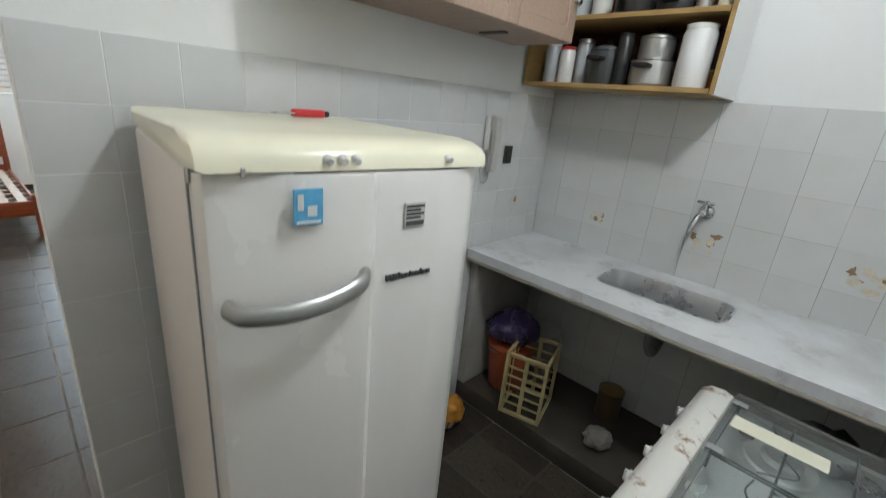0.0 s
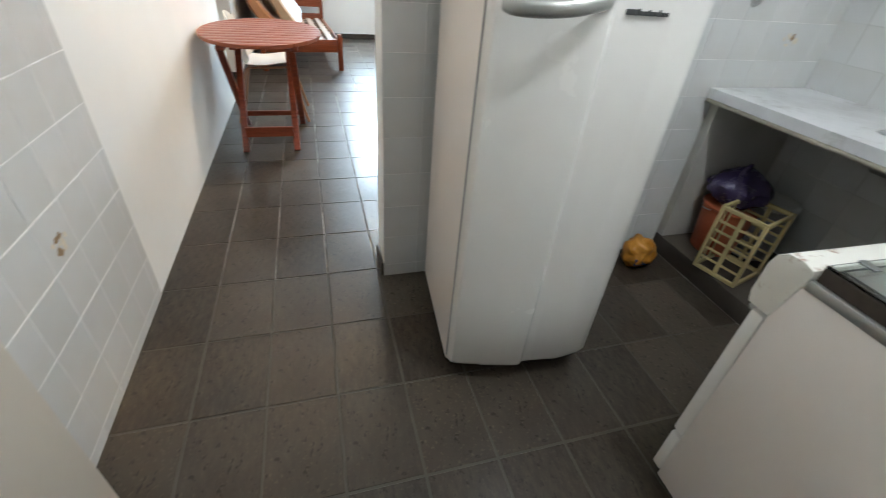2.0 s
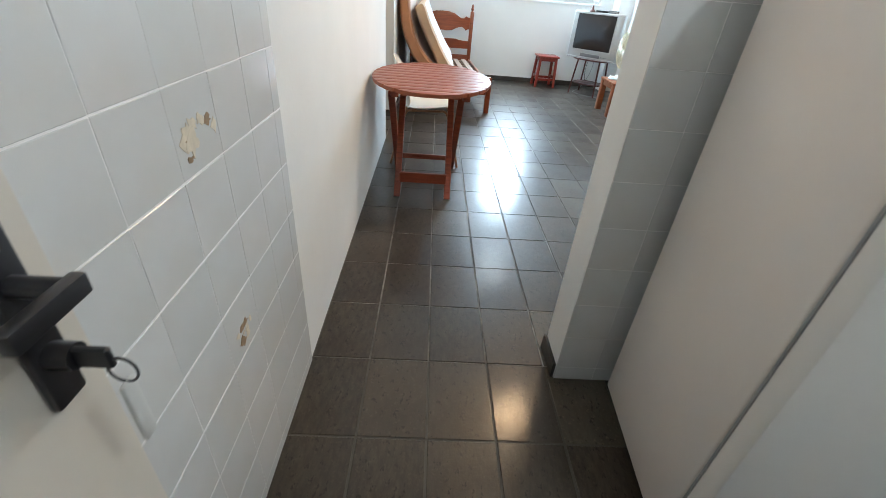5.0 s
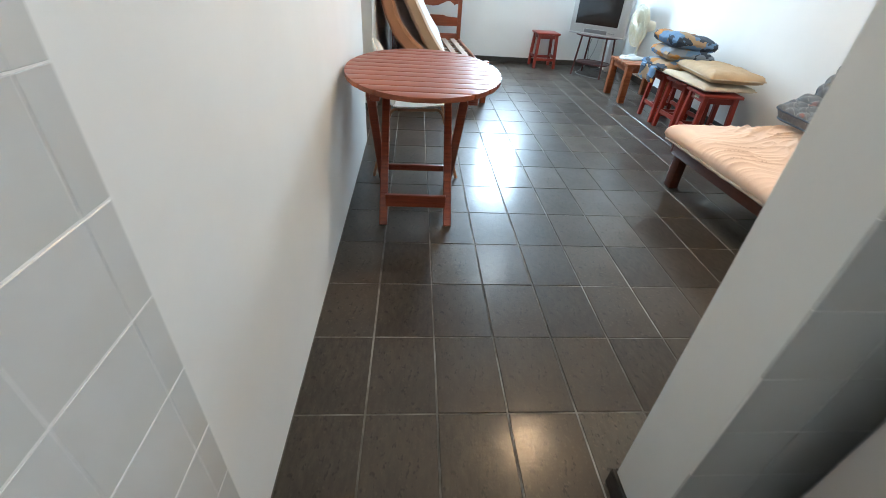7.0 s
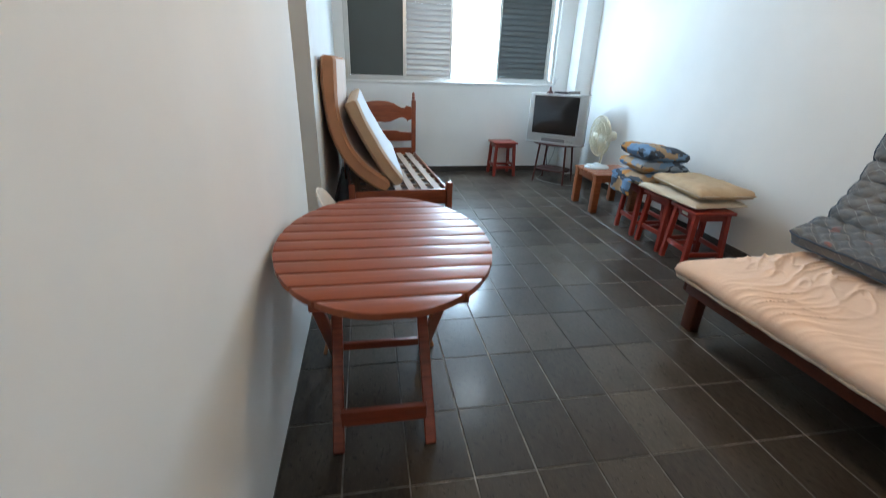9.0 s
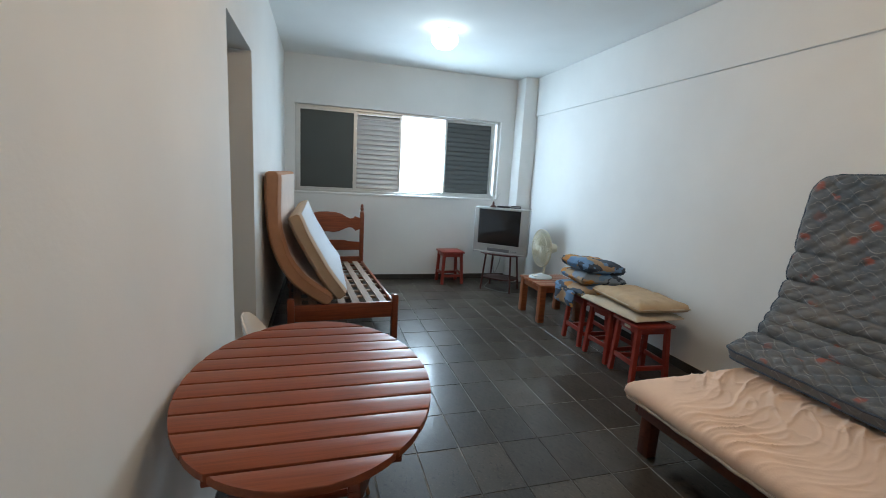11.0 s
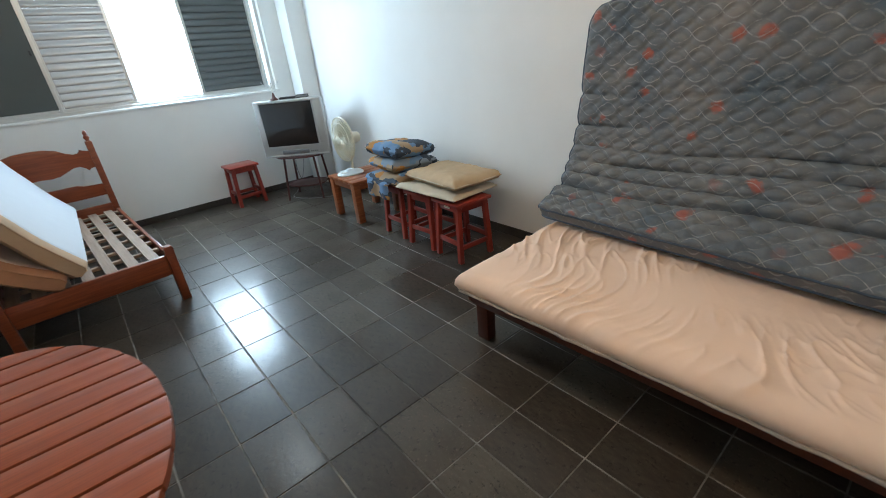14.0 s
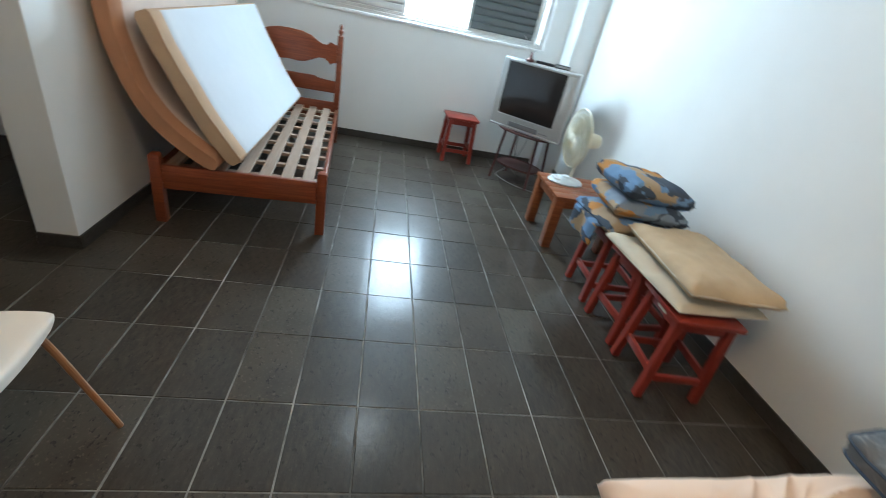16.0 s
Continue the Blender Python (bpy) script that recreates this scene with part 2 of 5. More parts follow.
def marble():
    k = Mat("worn_white_marble", 0.3)
    n = k.noise(2.2, 8, 0.65)
    v = k.noise(7, 8, 0.7)
    col = k.mix(k.ramp(n, (0.42, (0, 0, 0)), (0.62, (1, 1, 1))), (0.72, 0.73, 0.74), (0.55, 0.55, 0.55))
    col = k.mix(k.ramp(v, (0.55, (0, 0, 0)), (0.72, (0.8, 0.8, 0.8))), col, (0.40, 0.38, 0.36))
    k.color(col)
    k.rough(v, 0.2, 0.5)
    return k.bump(v, 0.05, 0.003).m


MARBLE = marble()


def rusty():
    k = Mat("rusted_white_enamel", 0.35)
    n = k.noise(14, 7, 0.7)
    k.color(k.mix(k.ramp(n, (0.56, (0, 0, 0)), (0.66, (1, 1, 1))), (0.72, 0.70, 0.64), (0.24, 0.10, 0.04)))
    return k.bump(n, 0.2, 0.003).m


RUSTY = rusty()


def quilt():
    """Grey-blue mattress ticking with small red-orange flowers and pale leaves."""
    k = Mat("printed_grey_blue_ticking", 0.85)
    base = k.mix(k.ramp(k.noise(2.2, 6, 0.65), (0.35, (0, 0, 0)), (0.65, (1, 1, 1))), (0.075, 0.100, 0.125), (0.185, 0.180, 0.175))
    bend = k.mix(0.12, k.co, k.node("ShaderNodeTexNoise", Scale=4.0).outputs["Color"])
    v = k.node("ShaderNodeTexVoronoi", Scale=10.0, Randomness=1.0)
    k.link(bend, v.inputs["Vector"])
    spot = k.ramp(k.mix(0.25, v.outputs["Distance"], k.noise(40, 2)), (0.26, (1, 1, 1)), (0.36, (0, 0, 0)))
    pick = k.ramp(v.outputs["Color"], (0.44, (0, 0, 0)), (0.50, (0.8, 0.8, 0.8)))
    base = k.mix(k.mix(1.0, spot, pick, "MULTIPLY"), base, (0.33, 0.085, 0.055))
    leaf = k.ramp(k.noise(16, 3, 0.7, k.mapped((1, 1.0, 2.2))), (0.58, (0, 0, 0)), (0.68, (0.45, 0.45, 0.45)))
    base = k.mix(leaf, base, (0.20, 0.215, 0.225))
    # pale stitching along the seams of the quilting
    xyz = k.t.nodes.new("ShaderNodeSeparateXYZ")
    k.link(k.co, xyz.inputs[0])

    def calc(op, a, b=0.0):
        n = k.t.nodes.new("ShaderNodeMath")
        n.operation = op
        for sock, v in zip(n.inputs, (a, b)):
            if isinstance(v, (int, float)):
                sock.default_value = v
            else:
                k.link(v, sock)
        return n.outputs[0]
    q = calc("MULTIPLY", calc("ADD", xyz.outputs[2], calc("MULTIPLY", xyz.outputs[0], 0.6)), math.pi / 0.088)
    off = calc("MULTIPLY", calc("SINE", calc("MULTIPLY", xyz.outputs[1], 2 * math.pi / 0.21)), 0.42 * math.pi)
    seam = calc("MINIMUM", calc("ABSOLUTE", calc("SINE", calc("ADD", q, off))), calc("ABSOLUTE", calc("SINE", calc("SUBTRACT", q, off))))
    thread = k.ramp(seam, (0.06, (0.62, 0.62, 0.62)), (0.16, (0, 0, 0)))
    base = k.mix(k.mix(1.0, thread, k.ramp(k.noise(14, 4, 0.7), (0.42, (0.05, 0.05, 0.05)), (0.60, (0.9, 0.9, 0.9))), "MULTIPLY"), base, (0.36, 0.375, 0.38))
    k.color(base)
    return k.bump(k.noise(45, 4), 0.3, 0.003).m


QUILT = quilt()


def patchwork():
    k = Mat("blue_and_orange_printed_blanket", 0.9)
    v = k.node("ShaderNodeTexVoronoi", Scale=11.0)
    wave = k.node("ShaderNodeTexNoise", Scale=9.0, Detail=3.0)
    k.link(k.mapped((1.0, 1.0, 1.6)), wave.inputs["Vector"])
    k.link(k.mix(0.16, k.mapped((1.0, 1.0, 1.6)), wave.outputs["Color"]), v.inputs["Vector"])
    r = k.t.nodes.new("ShaderNodeSeparateColor")
    k.link(v.outputs["Color"], r.inputs[0])
    col = k.ramp(r.outputs[0], (0.0, (0.045, 0.060, 0.085)), (0.26, (0.13, 0.23, 0.38)), (0.48, (0.36, 0.25, 0.15)), (0.66, (0.44, 0.20, 0.05)), (0.80, (0.20, 0.25, 0.31)), (1.0, (0.05, 0.07, 0.11)))
    for n in k.t.nodes:
        if n.bl_idname == "ShaderNodeValToRGB":
            n.color_ramp.interpolation = "CONSTANT"
    k.color(col)
    return k.bump(k.noise(70, 4), 0.35, 0.004).m


BLANKET = patchwork()


def emitter(name, c, strength):
    m = bpy.data.materials.new(name)
    m.use_nodes = True
    b = m.node_tree.nodes["Principled BSDF"]
    b.inputs["Base Color"].default_value = (*c, 1)
    b.inputs["Emission Color"].default_value = (*c, 1)
    b.inputs["Emission Strength"].default_value = strength
    return m


GLOBE = emitter("lit_opal_glass", (0.90, 1.0, 0.98), 8.0)
GLOBEW = emitter("lit_warm_glass", (1.0, 0.62, 0.30), 8.0)
GLOBEK = emitter("lit_cool_glass", (0.92, 0.97, 1.0), 6.0)
OUTSIDE = emitter("hazy_daylight", (0.80, 0.91, 1.0), OUT)


# ---- mesh helpers ----
def link_mesh(name, bm, material, smooth=35):
    me = bpy.data.meshes.new(name)
    bmesh.ops.recalc_face_normals(bm, faces=bm.faces)
    bm.to_mesh(me)
    bm.free()
    me.materials.append(material)
    if smooth:
        me.polygons.foreach_set("use_smooth", [True] * len(me.polygons))
        me.set_sharp_from_angle(angle=radians(smooth))
    return me


def part(name, bm, material, parent, label="", smooth=35):
    ob = new(name, link_mesh(name, bm, material, smooth))
    ob.parent = parent
    return tagged(ob, label)


def thing(name, m, label, category, group="", kind=""):
    ob = new(name)
    ob.empty_display_size = 0.1
    ob.matrix_basis = m
    return tagged(ob, label, category, group, kind)


def solid(name, bm, material, label="", category="", kind="", group="", m=None, smooth=35):
    ob = new(name, link_mesh(name, bm, material, smooth))
    if m is not None:
        ob.matrix_basis = m
    return tagged(ob, label, category, group, kind)


def B():
    return bmesh.new()


def box(bm, a, b, bev=0.0, seg=2, m=None):
    made = bmesh.ops.create_cube(bm, size=1)["verts"]
    for v in made:
        v.co = Vector([a[i] + (v.co[i] + 0.5) * (b[i] - a[i]) for i in range(3)])
    if m is not None:
        bmesh.ops.transform(bm, matrix=m, verts=made)
    if bev:
        edges = list({e for v in made for e in v.link_edges})
        bmesh.ops.bevel(bm, geom=edges, offset=bev, segments=seg, profile=0.5, affect="EDGES")
    return bm


def bar(bm, p, q, w, d, bev=0.004, up=(0, 0, 1)):
    """A square bar of w by d from p to q."""
    p, q = Vector(p), Vector(q)
    z = (q - p).normalized()
    side = Vector(up).cross(z)
    if side.length < 1e-4:
        side = Vector((1, 0, 0))
    x = side.normalized()
    y = z.cross(x)
    m = Matrix.Translation(p) @ Matrix((x, y, z)).transposed().to_4x4()
    return box(bm, (-w / 2, -d / 2, 0), (w / 2, d / 2, (q - p).length), bev, 1, m)


def rod(bm, p, q, r, r2=None, seg=14):
    p, q = Vector(p), Vector(q)
    m = Matrix.Translation((p + q) / 2) @ (q - p).to_track_quat("Z", "Y").to_matrix().to_4x4()
    bmesh.ops.create_cone(bm, cap_ends=True, segments=seg, radius1=r, radius2=r if r2 is None else r2, depth=(q - p).length, matrix=m)
    return bm


def lathe(bm, profile, seg=28, m=None):
    """A solid of revolution about z from pairs of radius and height."""
    rings, made = [], []
    for r, z in profile:
        ring = [bm.verts.new((max(r, 1e-4) * math.cos(2 * math.pi * i / seg), max(r, 1e-4) * math.sin(2 * math.pi * i / seg), z)) for i in range(seg)]
        rings.append(ring)
        made += ring
    for a, b in zip(rings, rings[1:]):
        for i in range(seg):
            bm.faces.new((a[i], a[(i + 1) % seg], b[(i + 1) % seg], b[i]))
    bm.faces.new(list(reversed(rings[0])))
    bm.faces.new(rings[-1])
    if m is not None:
        bmesh.ops.transform(bm, matrix=m, verts=made)
    return bm


def tube(bm, pts, r, seg=8, closed=False):
    """A round tube along a line of points."""
    pts = [Vector(p) for p in pts]
    n = len(pts)
    rings = []
    for i, p in enumerate(pts):
        a = pts[(i - 1) % n] if closed or i else p
        b = pts[(i + 1) % n] if closed or i < n - 1 else p
        q = (b - a).to_track_quat("Z", "Y").to_matrix()
        rings.append([bm.verts.new(p + q @ Vector((r * math.cos(2 * math.pi * k / seg), r * math.sin(2 * math.pi * k / seg), 0))) for k in range(seg)])
    for i in range(n if closed else n - 1):
        a, b = rings[i], rings[(i + 1) % n]
        off = min(range(seg), key=lambda s: sum((a[k].co - b[(k + s) % seg].co).length for k in range(seg)))
        for k in range(seg):
            bm.faces.new((a[k], a[(k + 1) % seg], b[(k + 1 + off) % seg], b[(k + off) % seg]))
    if not closed:
        bm.faces.new(rings[0])
        bm.faces.new(rings[-1])
    return bm


def smoothline(pts, n=8):
    """A Catmull-Rom line through points."""
    pts = [Vector(p) for p in pts]
    out = []
    for i in range(len(pts) - 1):
        a, b, c, d = pts[max(i - 1, 0)], pts[i], pts[i + 1], pts[min(i + 2, len(pts) - 1)]
        for k in range(n):
            t = k / n
            out.append(0.5 * ((2 * b) + (c - a) * t + (2 * a - 5 * b + 4 * c - d) * t * t + (3 * b - a - 3 * c + d) * t ** 3))
    return out + [pts[-1]]


def prism(bm, pts, axis, lo, hi, bev=0.0, m=None):
    """A flat outline pushed along an axis: 'y' takes x, z pairs; 'x' y, z; 'z' x, y."""
    def at(u, v, w):
        return {"x": (w, u, v), "y": (u, w, v), "z": (u, v, w)}[axis]
    a = [bm.verts.new(at(u, v, lo)) for u, v in pts]
    b = [bm.verts.new(at(u, v, hi)) for u, v in pts]
    f = [bm.faces.new(a), bm.faces.new(list(reversed(b)))]
    n = len(pts)
    for i in range(n):
        bm.faces.new((a[i], a[(i + 1) % n], b[(i + 1) % n], b[i]))
    if m is not None:
        bmesh.ops.transform(bm, matrix=m, verts=a + b)
    if bev:
        edges = list({e for g in f for e in g.edges})
        bmesh.ops.bevel(bm, geom=edges, offset=bev, segments=2, profile=0.5, affect="EDGES")
    return bm


def shell(bm, nu, nv, top, low):
    """A closed padded body between two surfaces given over u, v in 0..1."""
    def grid(f):
        return [[bm.verts.new(f(i / nu, j / nv)) for j in range(nv + 1)] for i in range(nu + 1)]
    a, b = grid(top), grid(low)
    for i in range(nu):
        for j in range(nv):
            bm.faces.new((a[i][j], a[i + 1][j], a[i + 1][j + 1], a[i][j + 1]))
            bm.faces.new((b[i][j], b[i][j + 1], b[i + 1][j + 1], b[i + 1][j]))
    rim = [(i, 0) for i in range(nu)] + [(nu, j) for j in range(nv)] + [(i, nv) for i in range(nu, 0, -1)] + [(0, j) for j in range(nv, 0, -1)]
    for (i, j), (k, l) in zip(rim, rim[1:] + rim[:1]):
        bm.faces.new((a[i][j], b[i][j], b[k][l], a[k][l]))
    return bm


def wob(x, y, z=0.0, s=1.0):
    return noise.noise(Vector((x * s, y * s, z * s)))


# ---- the large structure ----
def structure(name, boxes, material, label="", smooth=0):
    bm = B()
    for a, b in boxes:
        box(bm, a, b)
    return solid(name, bm, material, label, kind="structure", smooth=smooth)


OY0, OY1, OZ = 2.83, 3.61, 2.19        # opening in the west wall
WX0, WX1, WZ0, WZ1 = 0.12, 2.90, 1.18, 2.265   # window opening
DX0, DX1 = 0.10, 0.92                  # entrance in the south wall

floor = structure("floor", [((-1.60, -3.2, -0.12), (XE + 0.2, YN + 0.25, -0.0024))], GROUT, "dark slate tiled floor with pale joints")
ceiling = structure("ceiling", [((-1.60, -3.2, H), (XE + 0.2, YN + 0.25, H + 0.12))], CEIL, "white painted ceiling")
wall_west = structure("wall_west", [((-0.18, KS, -0.01), (0, OY0, H)), ((-0.18, OY1, -0.01), (0, YN + 0.25, H)), ((-0.18, OY0, OZ), (0, OY1, H))], WALL, "white wall with a passage and a tiled kitchen part")
wall_east = structure("wall_east", [((XE, 0.125, -0.01), (XE + 0.2, YN + 0.25, H))], WALL, "white painted wall")
wall_north = structure("wall_north", [((0, YN, -0.01), (WX0, YN + 0.2, H)), ((WX0, YN, -0.01), (WX1, YN + 0.2, WZ0)), ((WX0, YN, WZ1), (WX1, YN + 0.2, H)), ((WX1, YN, -0.01), (XE, YN + 0.2, H))], WALL, "white wall with a wide window")
wall_kitchen_north = structure("wall_kitchen_north", [((0.966, KN + 0.006, -0.01), (XE + 0.2, 0.125, H))], WALL, "wall between kitchen and living room")
wall_kitchen_east = structure("wall_kitchen_east", [((KE, KS, -0.01), (XE + 0.2, KN + 0.006, H))], WALL, "kitchen wall tiled to shoulder height")
wall_south = structure("wall_south", [((-0.18, KS - 0.15, -0.01), (DX0, KS, H)), ((DX1, KS - 0.15, -0.01), (XE + 0.2, KS, H)), ((DX0, KS - 0.15, 2.10), (DX1, KS, H))], WALL, "white wall with the entrance")
structure("wall_landing", [((-0.5, -3.2, -0.01), (1.7, -3.1, H)), ((-0.6, -3.2, -0.01), (-0.5, KS - 0.15, H)), ((1.7, -3.2, -0.01), (1.8, KS - 0.15, H))], WALL, "plain walls of the landing")
structure("wall_hall", [((-1.60, 1.9, -0.01), (-1.50, 5.0, H)), ((-1.50, 1.9, -0.01), (-0.18, 2.0, H)), ((-1.50, 4.9, -0.01), (-0.18, 5.0, H))], WALL, "plain walls of the side hall")

# beam along the top of the east wall and the pier in the window corner
bm = box(B(), (XE - 0.030, 0.126, 2.345), (XE + 0.01, YN - 0.27, H - 0.002), 0.004)
solid("beam", bm, WALL, "white plastered beam along the wall top", kind="structure")
bm = box(B(), (3.10, YN - 0.26, 0.0), (XE + 0.01, YN + 0.01, H - 0.002), 0.006)
solid("pier", bm, WALL, "white plastered corner pier", kind="structure")

# slate skirting
for a, b in (((0.012, YN - 0.012, -0.004), (3.10, YN, 0.070)), ((XE - 0.012, 0.137, -0.004), (XE, YN - 0.262, 0.070)), ((0, OY1 + 0.002, -0.004), (0.012, YN - 0.002, 0.070)),
             ((-0.18, OY1 - 0.012, -0.004), (0.012, OY1, 0.070)), ((0.968, 0.125, -0.004), (XE - 0.013, 0.137, 0.070)), ((0.954, KN + 0.008, -0.004), (0.966, 0.137, 0.070))):
    solid("baseboard", box(B(), a, b, 0.002, 1), SLATE_SKIRT, "dark slate skirting strip", kind="structure")
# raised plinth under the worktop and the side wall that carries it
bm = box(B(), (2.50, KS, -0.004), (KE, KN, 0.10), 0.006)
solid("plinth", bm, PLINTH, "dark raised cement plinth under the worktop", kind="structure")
# plain grey-beige plaster; the shade under the slab is put into its colour
bm = box(B(), (2.50, KN - 0.05, 0.10), (KE - 0.002, KN - 0.002, 0.84), 0.003)
solid("wall_worktop_side", bm, plaster("shaded_plaster", (0.50, 0.49, 0.46), (0.36, 0.34, 0.31)), "grey-beige plaster side support under the worktop, coloured darker for shade", kind="structure")

# backdrop of bright haze outside the window
bm = B()
box(bm, (-4, 9.0, -2.0), (7, 9.05, 6.0))
solid("backdrop", bm, OUTSIDE, "bright hazy daylight outside", kind="structure")


# ---- window ----
def window():
    w = thing("window_1", pose(0, YN + 0.06, 0), "aluminium sliding window with louvred shutters, one bay open", "window", kind="structure")
    fr = B()
    for a, b in (((WX0, 0, WZ0), (WX0 + 0.035, 0.10, WZ1)), ((WX1 - 0.035, 0, WZ0), (WX1, 0.10, WZ1)), ((WX0 + 0.035, 0, WZ1 - 0.03), (WX1 - 0.035, 0.10, WZ1)), ((WX0 + 0.035, 0, WZ0), (WX1 - 0.035, 0.10, WZ0 + 0.03))):
        box(fr, a, b, 0.003, 1)
    part("window_frame", fr, ALU, w, "dull aluminium frame")
    sill = box(B(), (WX0 - 0.02, -0.075, WZ0 - 0.028), (WX1 + 0.02, -0.002, WZ0 - 0.002), 0.004)
    part("window_sill", sill, WALL, w, "white painted sill")

    def sash(name, x0, x1, y, label):
        s = B()
        z0, z1, t = WZ0 + 0.03, WZ1 - 0.03, 0.028
        for a, b in (((x0, y, z0), (x0 + t, y + 0.025, z1)), ((x1 - t, y, z0), (x1, y + 0.025, z1)), ((x0 + t, y, z0), (x1 - t, y + 0.025, z0 + t)), ((x0 + t, y, z1 - t), (x1 - t, y + 0.025, z1))):
            box(s, a, b, 0.002, 1)
        return part(name, s, ALU, w, label)
    a = sash("sash", 0.155, 0.875, 0.005, "sash with a dark grey screen")
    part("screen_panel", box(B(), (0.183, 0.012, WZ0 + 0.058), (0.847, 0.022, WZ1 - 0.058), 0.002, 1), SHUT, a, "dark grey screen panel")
    part("latch", box(B(), (0.815, -0.004, 1.70), (0.830, 0.012, 1.745), 0.003), BLACK, a, "small black latch")
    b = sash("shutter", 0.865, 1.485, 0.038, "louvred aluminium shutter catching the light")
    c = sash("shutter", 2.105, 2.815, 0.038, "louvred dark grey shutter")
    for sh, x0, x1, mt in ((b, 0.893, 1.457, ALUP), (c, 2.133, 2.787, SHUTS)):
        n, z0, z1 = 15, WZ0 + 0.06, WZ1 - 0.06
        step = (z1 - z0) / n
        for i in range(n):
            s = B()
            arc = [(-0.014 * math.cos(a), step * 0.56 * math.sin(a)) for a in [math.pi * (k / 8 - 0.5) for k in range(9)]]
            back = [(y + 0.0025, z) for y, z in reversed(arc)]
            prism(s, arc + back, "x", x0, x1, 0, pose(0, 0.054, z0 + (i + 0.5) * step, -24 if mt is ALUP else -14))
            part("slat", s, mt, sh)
    part("track", box(B(), (WX0 + 0.036, 0.030, WZ0 + 0.030), (WX1 - 0.036, 0.034, WZ0 + 0.046), 0.001, 1), ALU, w, "sliding track")
    part("screen_frame", box(B(), (2.80, 0.006, WZ0 + 0.032), (2.832, 0.030, WZ1 - 0.032), 0.003, 1), ALU, w, "narrow aluminium stile")
    return w


window()


# ---- entrance door, open against the wall ----
def door():
    d = thing("door_1", pose(0.125, -1.735, 0.01, 0, 0, 0.8), "open cream flush door with a dark lever lock", "door", kind="structure")
    part("leaf", box(B(), (-0.036, 0, 0), (0, 0.828, 2.07), 0.003), DOORPAINT, d, "cream painted flush leaf")
    lk = part("lock_plate", box(B(), (0.0005, 0.765, 0.962), (0.010, 0.799, 1.158), 0.004), BRONZE, d, "dark bronze lock plate")
    lever = B()
    rod(lever, (0.010, 0.782, 1.085), (0.055, 0.782, 1.085), 0.009)
    box(lever, (0.046, 0.722, 1.076), (0.058, 0.793, 1.094), 0.002)
    part("lever", lever, BRONZE, lk, "flat lever handle")
    cyl = B()
    rod(cyl, (0.010, 0.782, 1.015), (0.030, 0.782, 1.015), 0.012)
    part("cylinder", cyl, BRONZE, lk)
    key = B()
    box(key, (0.028, 0.778, 1.004), (0.058, 0.785, 1.026), 0.002, 1)
    tube(key, [(0.062 + 0.012 * math.sin(a), 0.781, 1.001 + 0.014 * math.cos(a)) for a in [i * math.pi / 8 for i in range(16)]], 0.0013, 6, True)
    part("key", key, BLACK, lk, "dark key in the lock with its ring")
    part("key_tag", box(B(), (0.058, 0.772, 0.915), (0.064, 0.789, 0.988), 0.003, 2), LTGREY, lk, "pale hanging key tag")
    edge = box(B(), (-0.028, 0.8282, 0.98), (-0.008, 0.831, 1.16), 0.001, 1)
    part("latch_plate", edge, STEEL, d)
    for z in (0.25, 1.05, 1.85):
        part("hinge", rod(B(), (-0.042, -0.006, z - 0.045), (-0.042, -0.006, z + 0.045), 0.007), BRONZE, d)


door()
for a, b in (((DX0 - 0.06, KS, -0.002), (DX0, KS + 0.015, 2.16)), ((DX1, KS, -0.002), (DX1 + 0.06, KS + 0.015, 2.16)), ((DX0, KS, 2.10), (DX1, KS + 0.015, 2.16))):
    solid("trim", box(B(), a, b, 0.003), DOORPAINT, "cream door casing", kind="structure")


# ---- ceiling lamps ----
def ceiling_lamp(x, y, mt, label):
    c = thing("ceiling_lamp", pose(x, y, H), label, "ceiling lamp", "ceiling lamps")
    part("base", lathe(B(), [(0.075, -0.030), (0.080, -0.022), (0.080, -0.001)]), WHITEP, c, "white round base")
    part("globe", lathe(B(), [(0.020, -0.190), (0.080, -0.176), (0.122, -0.135), (0.130, -0.095), (0.115, -0.052), (0.078, -0.031)]), mt, c, "lit opal glass bowl")
    g = B()
    box(g, (-0.004, -0.128, -0.075), (0.004, -0.100, -0.030), 0.002, 1)
    part("clip", g, STEEL, c)
    for ob in c.children:
        if ob.name.startswith("globe"):
            ob.visible_shadow = False


ceiling_lamp(1.57, 4.63, GLOBE, "lit white opal glass ceiling lamp")
ceiling_lamp(1.48, 1.80, GLOBEW, "lit warm opal glass ceiling lamp")
ceiling_lamp(1.72, -1.40, GLOBEK, "lit cool opal glass kitchen lamp")


